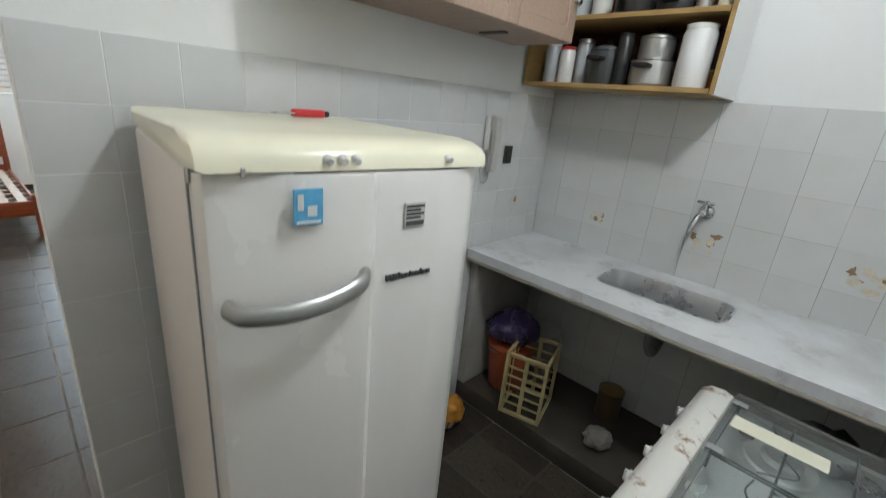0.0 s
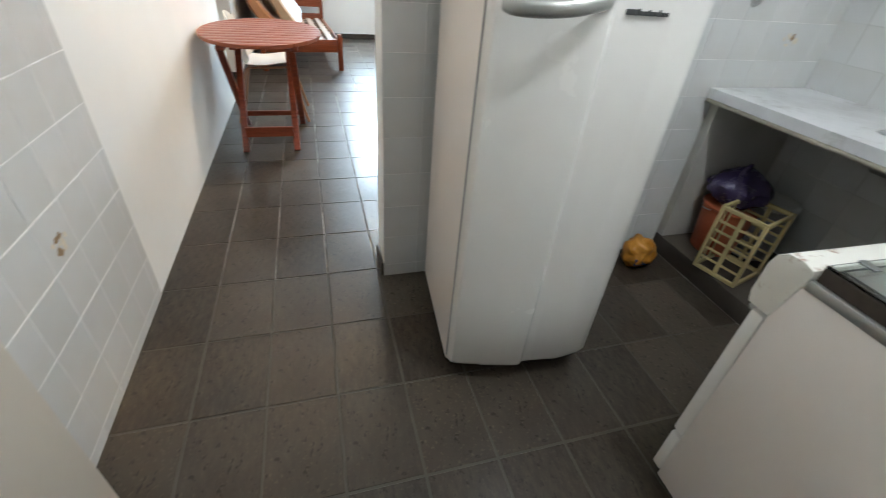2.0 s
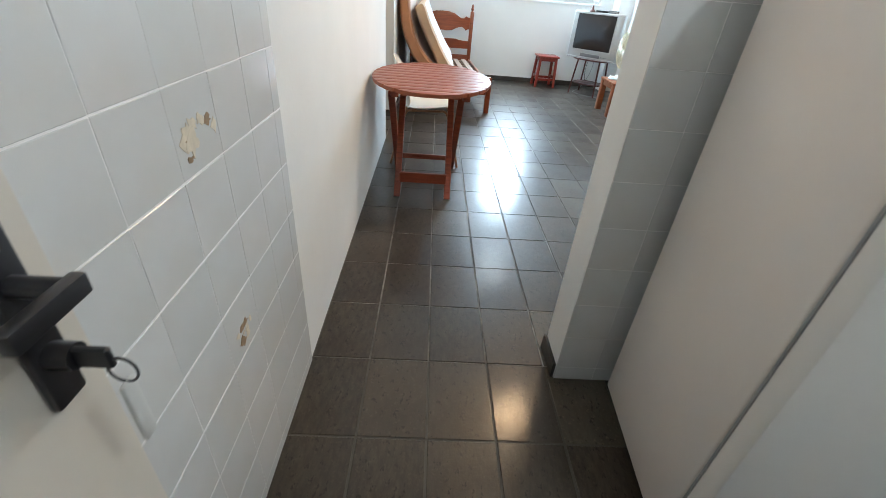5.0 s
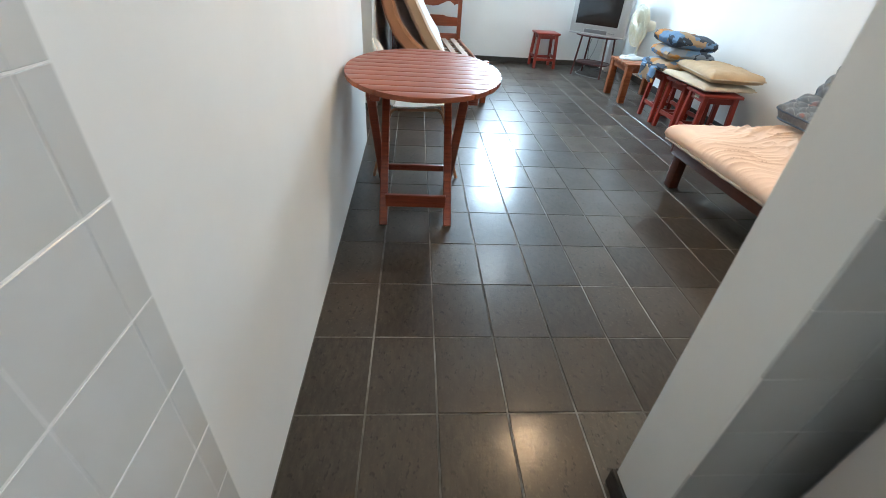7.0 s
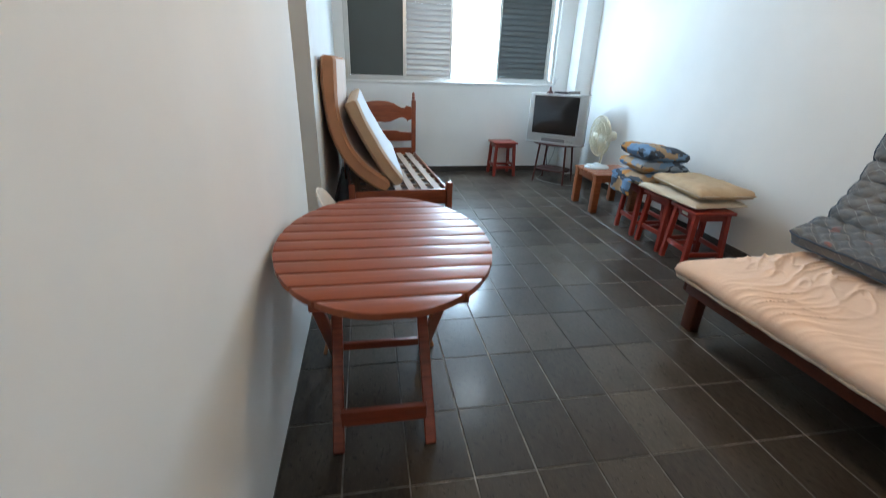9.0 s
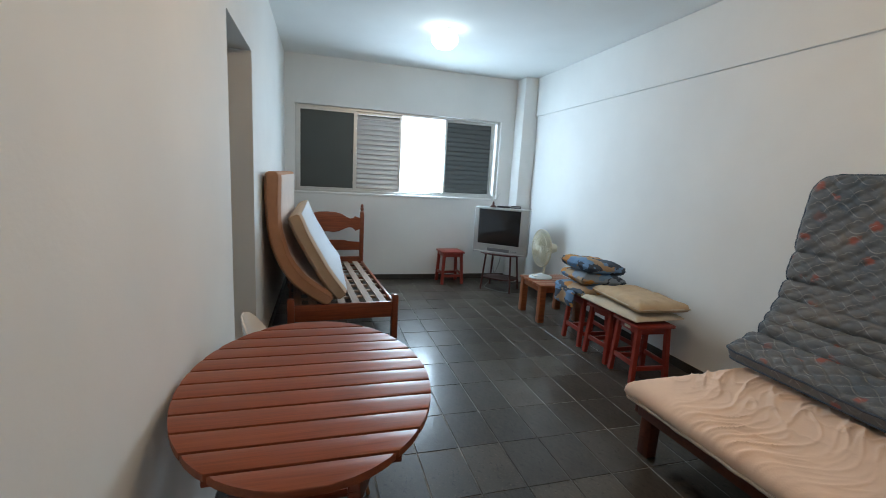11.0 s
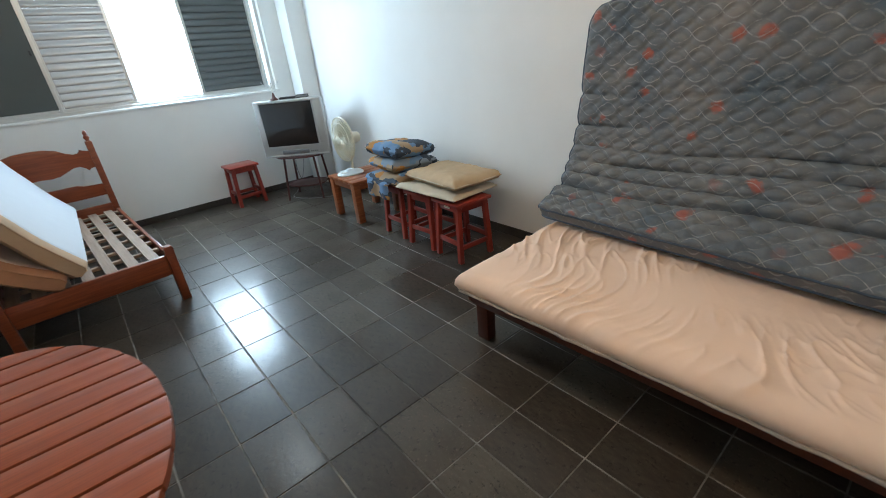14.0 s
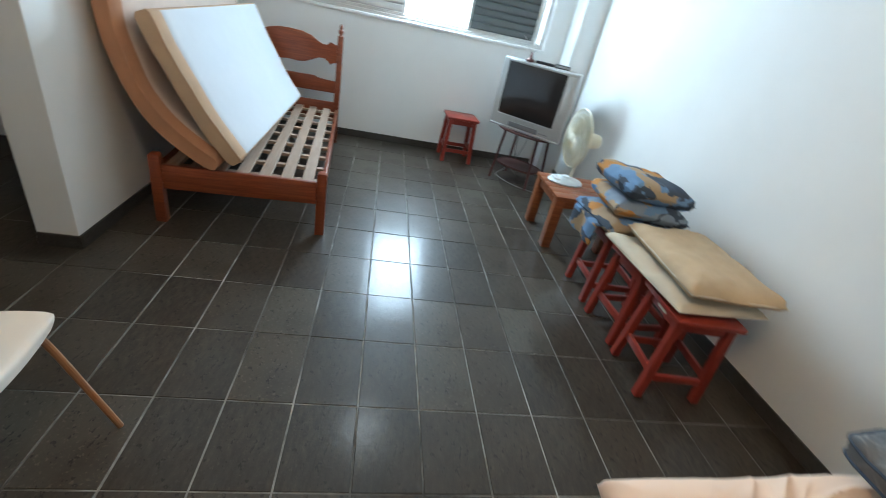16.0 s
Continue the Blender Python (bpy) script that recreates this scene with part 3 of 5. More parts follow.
# ---- kitchen ----
def fridge():
    f = thing("refrigerator", pose(1.10, -0.69, 0) @ pose(0, 0, 0, 0, 0, -5) @ pose(-1.10, 0.69, 0), "old white single-door refrigerator with yellowed top", "refrigerator")
    x0, x1, yb = 1.098, 1.632, -0.10
    body = B()
    box(body, (x0, -0.640, 0.045), (x1, yb, 1.430), 0.012, 3)
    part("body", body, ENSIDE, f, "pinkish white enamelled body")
    prof = [(x0 + 0.002, -0.646), (x0 + 0.002, -0.678), (x0 + 0.010, -0.694), (x0 + 0.030, -0.703), (x0 + 0.105, -0.716), (x0 + 0.118, -0.722), (x0 + 0.235, -0.738), (x0 + 0.252, -0.738),
            (x0 + 0.268, -0.724), (x0 + 0.300, -0.722), (x0 + 0.400, -0.726), (x0 + 0.418, -0.724), (x1 - 0.040, -0.708), (x1 - 0.012, -0.696), (x1 - 0.002, -0.680), (x1 - 0.002, -0.646)]
    d = B()
    rows = [(0.075, 0.022), (0.085, 0.010), (0.105, 0.0), (0.40, 0.0), (0.90, 0.0), (1.405, 0.0), (1.424, 0.004)]
    rings = []
    for z, inset in rows:
        rings.append([d.verts.new((x, y + (inset if y < -0.66 else 0) + (0.016 * max(0.0, math.cos((x - 1.37) * 9)) if z == 0.075 else 0), z - (0.022 * max(0.0, 1 - abs(x - 1.40) / 0.16) if z < 0.08 else 0))) for x, y in prof])
    for p, q in zip(rings, rings[1:]):
        for i in range(len(prof) - 1):
            d.faces.new((p[i], p[i + 1], q[i + 1], q[i]))
        d.faces.new((p[-1], p[0], q[0], q[-1]))
    d.faces.new(rings[0])
    d.faces.new(rings[-1])
    part("gasket", box(B(), (x0 - 0.001, -0.6475, 0.08), (x1 + 0.001, -0.6395, 1.425), 0.001, 1), GREYPL, f, "grey rubber door seal")
    dr = part("door", d, ENAMEL, f, "white door with vertical facets")
    # yellowed cap with a rounded front
    cap = B()
    cp = [(yb, 1.432), (yb, 1.474), (-0.62, 1.476), (-0.672, 1.473), (-0.698, 1.464), (-0.712, 1.450), (-0.716, 1.428), (-0.650, 1.428)]
    prism(cap, cp, "x", x0 - 0.004, x1 + 0.004, 0.012)
    cap_ob = part("top_cap", cap, CREAM, f, "yellowed cream plastic top")
    for x in (1.280, 1.304, 1.328, 1.525):
        k = B()
        rod(k, (x, -0.712, 1.446), (x, -0.724, 1.442), 0.008, 0.006, 12)
        part("plug", k, WHITEP if x > 1.5 else LTGREY, cap_ob)
    g = B()
    box(g, (1.150, -0.7235, 1.422), (1.156, -0.718, 1.436), 0.001, 1)
    part("clip", g, CHROME, cap_ob)
    # bowed grey handle
    h = B()
    pts = smoothline([(1.122, -0.716, 1.228), (1.138, -0.744, 1.226), (1.195, -0.768, 1.229), (1.26, -0.772, 1.236), (1.318, -0.760, 1.246), (1.342, -0.732, 1.250)], 6)
    tube(h, pts, 0.0115, 12)
    for v in h.verts:
        mid = 1.228 + 0.10 * max(0.0, v.co.x - 1.122)
        v.co.z = mid + (v.co.z - mid) * 1.45
    part("handle", h, HANDLE, dr, "bowed grey metal handle")
    s1 = part("sticker", box(B(), (1.216, -0.7362, 1.350), (1.262, -0.7335, 1.406), 0.0005, 1, ), BLUE, dr, "blue and white printed sticker")
    pic = B()
    box(pic, (1.222, -0.7372, 1.374), (1.231, -0.7361, 1.398), 0, 1)
    box(pic, (1.237, -0.7372, 1.364), (1.252, -0.7361, 1.380), 0, 1)
    box(pic, (1.220, -0.7372, 1.353), (1.258, -0.7361, 1.357), 0, 1)
    part("print", pic, WPANEL, s1)
    s2 = part("label_plate", box(B(), (1.424, -0.7275, 1.322), (1.470, -0.7235, 1.368), 0.0005, 1), LTGREY, dr, "small grey printed label")
    pr = B()
    for i, z in enumerate((1.325, 1.338, 1.345, 1.352, 1.359)):
        box(pr, (1.427, -0.7285, z), (1.467 - 0.008 * (i % 2), -0.7274, z + (0.009 if i == 0 else 0.0045)))
    part("print", pr, DKGREY, s2)
    lg = B()
    x = 1.388
    for w, hgt in ((0.005, 0.016), (0.005, 0.016), (0.009, 0.016), (0.003, 0.018), (0.007, 0.012), (0.006, 0.012), (0.003, 0.016), (0.005, 0.012), (0.008, 0.012), (0.003, 0.018), (0.007, 0.012), (0.007, 0.012)):
        x += 0.003
        box(lg, (x, -0.7292 + max(0, (x - 1.50)) * 0.13, 1.222), (x + w, -0.7215, 1.222 + hgt * 0.68))
        x += w
    part("maker_mark", lg, DKGREY, dr, "maker's mark as plain grey bars")
    for y in (-0.60, -0.16):
        for x in (x0 + 0.05, x1 - 0.05):
            part("foot", rod(B(), (x, y, 0.0), (x, y, 0.047), 0.018), BLACK, f)
    part("toe_plate", box(B(), (x0 + 0.02, -0.640, 0.028), (x1 - 0.02, -0.615, 0.0455), 0.004), ENSIDE, f)
    part("hinge", box(B(), (x0 - 0.001, -0.668, 1.405), (x0 + 0.0, -0.650, 1.430), 0), HANDLE, f)


fridge()


def knife():
    k = thing("kitchen_knife", pose(1.46, -0.27, 1.4770, 0, 0, 8), "kitchen knife with red plastic grip", "knife")
    part("grip", box(B(), (-0.01, -0.012, 0), (0.085, 0.012, 0.020), 0.007, 3), REDPL, k, "red grip")
    part("blade", prism(B(), [(-0.155, 0.008), (-0.13, -0.008), (-0.008, -0.010), (-0.008, 0.010)], "z", 0.008, 0.011), STEEL, k, "steel blade")
    part("cap", box(B(), (0.0855, -0.009, 0.002), (0.100, 0.009, 0.018), 0.005), BLACK, k)


knife()


def worktop():
    w = thing("worktop", pose(0, 0, 0), "worn white marble worktop with stains and a sunk sink", "worktop")
    x0, x1, y0, y1, z0, z1 = 2.455, KE - 0.006, KS, KN - 0.008, 0.842, 0.885
    sx0, sx1, sy0, sy1, r = 2.640, 2.890, -1.115, -0.625, 0.055

    def ring(off, n=8):
        out = []
        for cx, cy, a0 in ((sx1 - r, sy1 - r, 0), (sx0 + r, sy1 - r, 90), (sx0 + r, sy0 + r, 180), (sx1 - r, sy0 + r, 270)):
            for k in range(n):
                a = radians(a0 + 90 * k / (n - 1))
                out.append((cx + (r + off) * math.cos(a), cy + (r + off) * math.sin(a)))
        return out
    hole = ring(0.0)
    bm = B()
    outer = []
    for x, y in hole:
        dx, dy = x - (sx0 + sx1) / 2, y - (sy0 + sy1) / 2
        s = min((x1 - (sx0 + sx1) / 2) / dx if dx > 1e-6 else 9e9, (x0 - (sx0 + sx1) / 2) / dx if dx < -1e-6 else 9e9, (y1 - (sy0 + sy1) / 2) / dy if dy > 1e-6 else 9e9, (y0 - (sy0 + sy1) / 2) / dy if dy < -1e-6 else 9e9)
        outer.append(((sx0 + sx1) / 2 + dx * s, (sy0 + sy1) / 2 + dy * s))
    for c in ((x0, y0), (x1, y0), (x0, y1), (x1, y1)):
        i = min(range(len(outer)), key=lambda k: (outer[k][0] - c[0]) ** 2 + (outer[k][1] - c[1]) ** 2)
        outer[i] = c
    levels = [[bm.verts.new((x, y, z)) for x, y in ps] for z, ps in ((z1, hole), (z1, outer), (z0, outer), (z0, hole))]
    n = len(hole)
    for a, b in zip(levels, levels[1:] + levels[:1]):
        for i in range(n):
            bm.faces.new((a[i], a[(i + 1) % n], b[(i + 1) % n], b[i]))
    slab = part("slab", bm, MARBLE, w, "white marble slab", 25)
    lip = box(B(), (x0 - 0.002, y0, z0 - 0.018), (x0 + 0.028, y1, z0 - 0.0005), 0.006)
    part("edge_strip", lip, plain("stained_cement_edge", (0.42, 0.38, 0.31), 0.8, vary=0.3, scale=10), w, "stained edge below the slab")
    s = B()
    rs = [[s.verts.new((x, y, z)) for x, y in ps] for z, ps in ((0.8865, ring(0.010)), (0.888, ring(0.002)), (0.870, ring(-0.006)), (0.765, ring(-0.022)), (0.745, ring(-0.045)), (0.743, ring(-0.080)))]
    for a, b in zip(rs, rs[1:]):
        for i in range(n):
            s.faces.new((a[i], a[(i + 1) % n], b[(i + 1) % n], b[i]))
    s.faces.new(rs[-1])
    bowl = part("sink_bowl", s, STEEL, w, "pressed stainless steel sink bowl")
    part("drain", lathe(B(), [(0.032, 0.7435), (0.036, 0.7465), (0.022, 0.7475), (0.018, 0.7450)], 24, pose(2.765, -0.87, 0)), CHROME, bowl)
    trap = B()
    tube(trap, smoothline([(2.765, -0.87, 0.742), (2.765, -0.87, 0.66), (2.78, -0.88, 0.60), (2.84, -0.88, 0.585), (2.90, -0.88, 0.62), (3.035, -0.88, 0.63)], 5), 0.022, 10)
    rod(trap, (2.765, -0.87, 0.70), (2.765, -0.87, 0.742), 0.034)
    part("trap_pipe", trap, GREYPL, bowl, "grey waste pipe")


worktop()


def tap():
    t = thing("wall_tap", pose(KE - 0.006, -0.885, 1.205), "chrome wall tap over the sink", "tap")
    part("flange", lathe(B(), [(0.032, 0.0), (0.030, 0.010), (0.016, 0.016)], 24, pose(0, 0, 0, 0, -90)), CHROME, t)
    b = B()
    rod(b, (-0.010, 0, 0), (-0.075, 0, 0.004), 0.014)
    tube(b, smoothline([(-0.06, 0, 0), (-0.095, 0.008, -0.012), (-0.115, 0.016, -0.055), (-0.118, 0.018, -0.095)], 5), 0.011, 10)
    part("spout", b, CHROME, t)
    h = B()
    rod(h, (-0.055, 0, 0.01), (-0.055, 0, 0.042), 0.012, 0.010)
    box(h, (-0.090, -0.007, 0.038), (-0.020, 0.007, 0.052), 0.005)
    box(h, (-0.062, -0.034, 0.038), (-0.048, 0.034, 0.052), 0.005)
    part("cross_handle", h, CHROME, t)


tap()


def stove():
    s = thing("gas_stove", pose(1.618, -1.165, 0, 0, 0, -1.5), "old white gas stove with rusted front rail and wire grates", "stove")
    W, D, Z = 0.615, 0.585, 0.845
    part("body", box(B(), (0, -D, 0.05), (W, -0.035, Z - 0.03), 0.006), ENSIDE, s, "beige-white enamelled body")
    od = part("oven_door", box(B(), (0.006, -0.033, 0.235), (W - 0.006, 0.004, 0.700), 0.008), ENAMEL, s, "white oven door")
    hd = B()
    tube(hd, [(0.06, 0.004, 0.665), (0.06, 0.034, 0.668), (W - 0.06, 0.034, 0.668), (W - 0.06, 0.004, 0.665)], 0.009, 8)
    part("door_handle", hd, HANDLE, od)
    part("drawer_front", box(B(), (0.006, -0.033, 0.06), (W - 0.006, 0.002, 0.225), 0.008), ENAMEL, s)
    rail = B()
    prism(rail, [(-0.040, 0.715), (0.012, 0.715), (0.020, 0.740), (0.020, 0.815), (0.012, 0.842), (-0.008, 0.858), (-0.040, 0.862), (-0.062, 0.855), (-0.066, 0.845)], "x", -0.004, W + 0.004, 0.003)
    r = part("control_rail", rail, RUSTY, s, "rounded rusted white control rail")
    for i in range(5):
        k = B()
        m = pose(0.075 + i * 0.116, 0.020, 0.778, -90)
        lathe(k, [(0.018, 0.0), (0.017, 0.010), (0.011, 0.016)], 18, m)
        box(k, (-0.004, -0.015, 0.010), (0.004, 0.015, 0.021), 0.002, 1, m)
        part("knob", k, WHITEP, r, "worn white knob")
    part("trim_strip", box(B(), (-0.003, -D, Z - 0.032), (0.012, -0.064, Z - 0.008), 0.003), HANDLE, s, "dull side trim")
    part("trim_strip", box(B(), (W - 0.012, -D, Z - 0.032), (W + 0.003, -0.064, Z - 0.008), 0.003), HANDLE, s)
    tray = B()
    box(tray, (0.0125, -D, Z - 0.030), (W - 0.0125, -0.066, Z - 0.018), 0.003)
    part("cooktop", tray, STEEL, s, "stainless steel cooktop tray")
    for x in (0.16, 0.455):
        for y in (-0.20, -0.45):
            bn = B()
            lathe(bn, [(0.075, Z - 0.0178), (0.070, Z - 0.012), (0.045, Z - 0.010)], 28, pose(x, y, 0))
            lathe(bn, [(0.040, Z - 0.010), (0.042, Z - 0.002), (0.036, Z + 0.004), (0.030, Z + 0.005)], 24, pose(x, y, 0))
            part("burner", bn, POT, s, "aluminium burner")
    for x0, x1 in ((0.03, 0.302), (0.312, 0.585)):
        g = B()
        z = Z + 0.020
        y0, y1 = -D + 0.03, -0.085
        tube(g, [(x0, y0, z), (x1, y0, z), (x1, y1, z), (x0, y1, z)], 0.0026, 6, True)
        for i in range(1, 4):
            y = y0 + (y1 - y0) * i / 4
            tube(g, [(x0, y, z), (x1, y, z)], 0.0028, 6)
        for yc in (-0.20, -0.45):
            xc = (x0 + x1) / 2
            for sx in (-1, 1):
                tube(g, smoothline([(xc + sx * 0.125, yc + 0.03, z), (xc + sx * 0.075, yc + 0.035 * sx, z), (xc + sx * 0.030, yc, z + 0.001)], 5), 0.0022, 6)
        for x, y in ((x0, y0), (x1, y0), (x0, y1), (x1, y1)):
            rod(g, (x, y, Z - 0.018), (x, y, z), 0.003, seg=6)
        part("grate", g, BLACK, s, "thin dark wire grate")
    lid = part("glass_lid", box(B(), (0.004, -D + 0.004, Z + 0.0245), (W - 0.004, -0.070, Z + 0.0300), 0.001, 1), LIDGLASS, s, "closed clear glass lid")
    part("label_card", box(B(), (0.435, -0.275, Z + 0.0303), (0.492, -0.090, Z + 0.0313), 0.0003, 1), CARD, lid, "cream card stuck on the glass")
    for x in (0.004, W - 0.016):
        part("lid_edge", box(B(), (x, -D + 0.004, Z - 0.0075), (x + 0.012, -0.070, Z + 0.0242), 0.001, 1), LIDEDGE, lid, "dark rusted edge strip")
    for x in (0.075, 0.300, 0.540):
        part("lid_clip", box(B(), (x, -0.105, Z + 0.0303), (x + 0.020, -0.072, Z + 0.036), 0.001, 1), CHROME, lid, "small chrome clip")
    for x in (0.05, W - 0.05):
        for y in (-0.08, -D + 0.05):
            part("foot", rod(B(), (x, y, 0), (x, y, 0.052), 0.016), BLACK, s)


stove()


def wall_cabinet():
    c = thing("wall_cabinet", pose(0, 0, 0), "pinkish beech wall cabinet with framed doors", "cabinet")
    x0, x1, yf, z0, z1 = 1.480, 2.600, -0.345, 1.815, 2.50
    part("body", box(B(), (x0, yf + 0.022, z0), (x1, KN - 0.007, z1), 0.002, 1), CABW, c)
    n = 3
    w = (x1 - x0) / n
    for i in range(n):
        a, b = x0 + i * w + 0.002, x0 + (i + 1) * w - 0.002
        d = B()
        t = 0.055
        for p, q in (((a, yf, z0), (a + t, yf + 0.020, z1)), ((b - t, yf, z0), (b, yf + 0.020, z1)), ((a + t, yf, z0), (b - t, yf + 0.020, z0 + t)), ((a + t, yf, z1 - t), (b - t, yf + 0.020, z1))):
            box(d, p, q, 0.003, 1)
        dr = part("door", d, CABW, c, "framed door")
        part("door_panel", box(B(), (a + t - 0.001, yf + 0.008, z0 + t - 0.001), (b - t + 0.001, yf + 0.018, z1 - t + 0.001), 0.002, 1), CABW, dr)
        part("door_knob", lathe(B(), [(0.006, 0), (0.007, 0.012), (0.014, 0.018), (0.010, 0.026)], 16, pose(b - 0.028, yf - 0.0005, z0 + 0.14, 90)), CHROME, dr)
    part("hinge", box(B(), (2.28, yf + 0.10, z0 - 0.008), (2.31, yf + 0.22, z0 - 0.0005), 0.002), DKGREY, c)


wall_cabinet()


def open_shelf():
    s = thing("open_wall_shelf", pose(0, 0, 0), "pine open shelf with white side panel, full of pots", "shelf")
    x0, x1, y0, y1, z0 = 2.715, KE - 0.008, -0.865, KN - 0.010, 1.662
    part("shelf_board", box(B(), (x0, y0 + 0.018, z0), (x1, y1, z0 + 0.018), 0.001, 1), SHELFW, s, "bottom pine board")
    part("shelf_board", box(B(), (x0, y0 + 0.018, 1.925), (x1, y1, 1.943), 0.001, 1), SHELFW, s, "middle pine board")
    part("shelf_board", box(B(), (x0, y0 + 0.018, 2.20), (x1, y1, 2.218), 0.001, 1), SHELFW, s, "top pine board")
    part("side_panel", box(B(), (x0 + 0.003, y0, z0 - 0.002), (x1, y0 + 0.016, 2.22), 0.001, 1), WPANEL, s, "white laminate side")
    part("edge_strip", box(B(), (x0 - 0.001, y0, z0 - 0.002), (x0 + 0.0028, y0 + 0.016, 2.22), 0.0005, 1), SHELFW, s)
    part("side_panel", box(B(), (x0, y1 - 0.016, z0 + 0.0185), (x1, y1, 2.198), 0.001, 1), SHELFW, s)
    part("back_panel", box(B(), (x1 + 0.0005, y0 + 0.016, z0 + 0.018), (x1 + 0.007, y1 - 0.016, 2.198)), SOFAW, s, "dark back board")


open_shelf()


def pot(name, x, y, z, r, h, mt, label, category, lid=True, handle=True, grip=BLACK):
    p = thing(name, pose(x, y, z), label, category, "kitchen ware on the shelf")
    part("bowl", lathe(B(), [(r * 0.9, 0), (r, 0.012), (r, h), (r * 1.05, h + 0.004), (r * 0.96, h + 0.004)], 26), mt, p)
    if lid:
        l = part("lid", lathe(B(), [(r * 1.02, h + 0.0045), (r * 0.98, h + 0.014), (r * 0.4, h + 0.028), (r * 0.1, h + 0.030)], 26), mt, p)
        part("lid_knob", lathe(B(), [(0.006, h + 0.030), (0.014, h + 0.040), (0.010, h + 0.048)], 12), grip, l)
    if handle:
        k = B()
        box(k, (-r - 0.055, -0.030, h * 0.70), (-r + 0.004, 0.030, h * 0.70 + 0.016), 0.006)
        part("side_handle", k, grip, p)


def jar(x, y, z, r, h, mt, lidmt, label, name="jar"):
    j = thing(name, pose(x, y, z), label, "container", "kitchen ware on the shelf")
    part("body", lathe(B(), [(r * 0.92, 0), (r, 0.010), (r, h * 0.86), (r * 0.88, h * 0.93)], 22), mt, j)
    part("lid", lathe(B(), [(r * 0.90, h * 0.932), (r * 0.92, h), (r * 0.7, h + 0.004)], 22), lidmt, j)


ZB, ZM = 1.6805, 1.9435
GLASSG = plain("clouded_glass_jar", (0.46, 0.48, 0.48), 0.15, vary=0.15, scale=20)
jar(2.80, -0.145, ZB, 0.036, 0.17, GLASSG, WHITEP, "clouded glass jar with white lid")
jar(2.79, -0.225, ZB, 0.034, 0.15, WHITEP, REDPL, "white plastic jar with dark lid")
jar(2.86, -0.270, ZB, 0.040, 0.19, GLASSG, ALU, "tall clouded glass jar with metal lid")
pot("dark_casserole", 2.84, -0.385, ZB, 0.072, 0.135, plain("dark_grey_enamel", (0.06, 0.065, 0.066), 0.3, vary=0.2), "dark grey enamel casserole with lid", "pot")
jar(2.80, -0.475, ZB, 0.030, 0.20, BLACK, BLACK, "black plastic bottle on the pine shelf", "bottle")
pot("aluminium_pot", 2.84, -0.590, ZB, 0.088, 0.095, POT, "squat aluminium pot with black grip", "pot", lid=False)
pot("small_pot", 2.845, -0.590, ZB + 0.101, 0.070, 0.075, POT, "small lidded aluminium pot on a larger one", "pot", handle=False)
jar(2.785, -0.755, ZB, 0.058, 0.215, WPANEL, WPANEL, "white paper towel roll on the shelf", "paper_roll")
jar(2.90, -0.805, ZB, 0.030, 0.075, plain("mustard_tin", (0.50, 0.24, 0.03), 0.5), CARD, "small mustard yellow tin", "tin")
jar(2.82, -0.115, ZM, 0.045, 0.20, POT, POT, "aluminium canister on the pine shelf")
jar(2.82, -0.225, ZM, 0.050, 0.18, GLASSG, POT, "glass canister with metal lid")
jar(2.82, -0.330, ZM, 0.042, 0.22, WHITEP, WHITEP, "white plastic canister on the shelf")
pot("saucepan", 2.84, -0.465, ZM, 0.080, 0.09, BLACK, "black saucepan on the pine shelf", "pot", lid=False)
pot("frying_pan", 2.84, -0.625, ZM, 0.072, 0.045, plain("dark_pan", (0.04, 0.04, 0.045), 0.3), "dark frying pan on the pine shelf", "pan", lid=False)
jar(2.80, -0.735, ZM, 0.028, 0.16, POT, POT, "thin metal flask on the pine shelf", "flask")
jar(2.80, -0.805, ZM, 0.026, 0.14, CARD, WHITEP, "pale small canister on the shelf")


def intercom():
    i = thing("intercom_handset", pose(2.505, KN - 0.0065, 1.36), "white wall intercom handset with coiled cord", "intercom")
    part("cradle", box(B(), (-0.030, -0.026, 0.00), (0.020, 0, 0.150), 0.008), WHITEP, i)
    h = B()
    prism(h, [(-0.030, -0.10), (-0.060, -0.085), (-0.066, 0.0), (-0.066, 0.07), (-0.062, 0.145), (-0.030, 0.155), (-0.028, 0.120), (-0.044, 0.10), (-0.046, 0.0), (-0.044, -0.06), (-0.028, -0.075)], "x", -0.024, 0.016, 0.004)
    part("handset", h, plain("greyed_plastic", (0.50, 0.49, 0.46), 0.3), i, "grey white handset")
    c = B()
    tube(c, smoothline([(-0.005, -0.03, -0.09), (-0.012, -0.035, -0.13), (-0.030, -0.02, -0.15), (-0.045, -0.015, -0.10), (-0.035, -0.012, -0.03), (-0.02, -0.012, 0.01)], 6), 0.0035, 6)
    part("cord", c, plain("grey_cord", (0.40, 0.40, 0.38), 0.4), i)


intercom()


def outlet(m, label, mt, w=0.062, h=0.085):
    o = thing("wall_outlet", m, label, "outlet")
    part("plate", box(B(), (-w / 2, -0.006, -h / 2), (w / 2, 0, h / 2), 0.002, 1), mt, o)
    part("insert", box(B(), (-w * 0.33, -0.009, -h * 0.34), (w * 0.33, -0.0062, h * 0.34), 0.001, 1), BLACK, o)


outlet(pose(2.675, KN - 0.0065, 1.335), "open dark box in the tiled wall", plain("dark_brown_box", (0.05, 0.042, 0.035), 0.6))


GLUE = plain("pale_decal_glue", (0.62, 0.55, 0.43), 0.8, vary=0.3, scale=50)


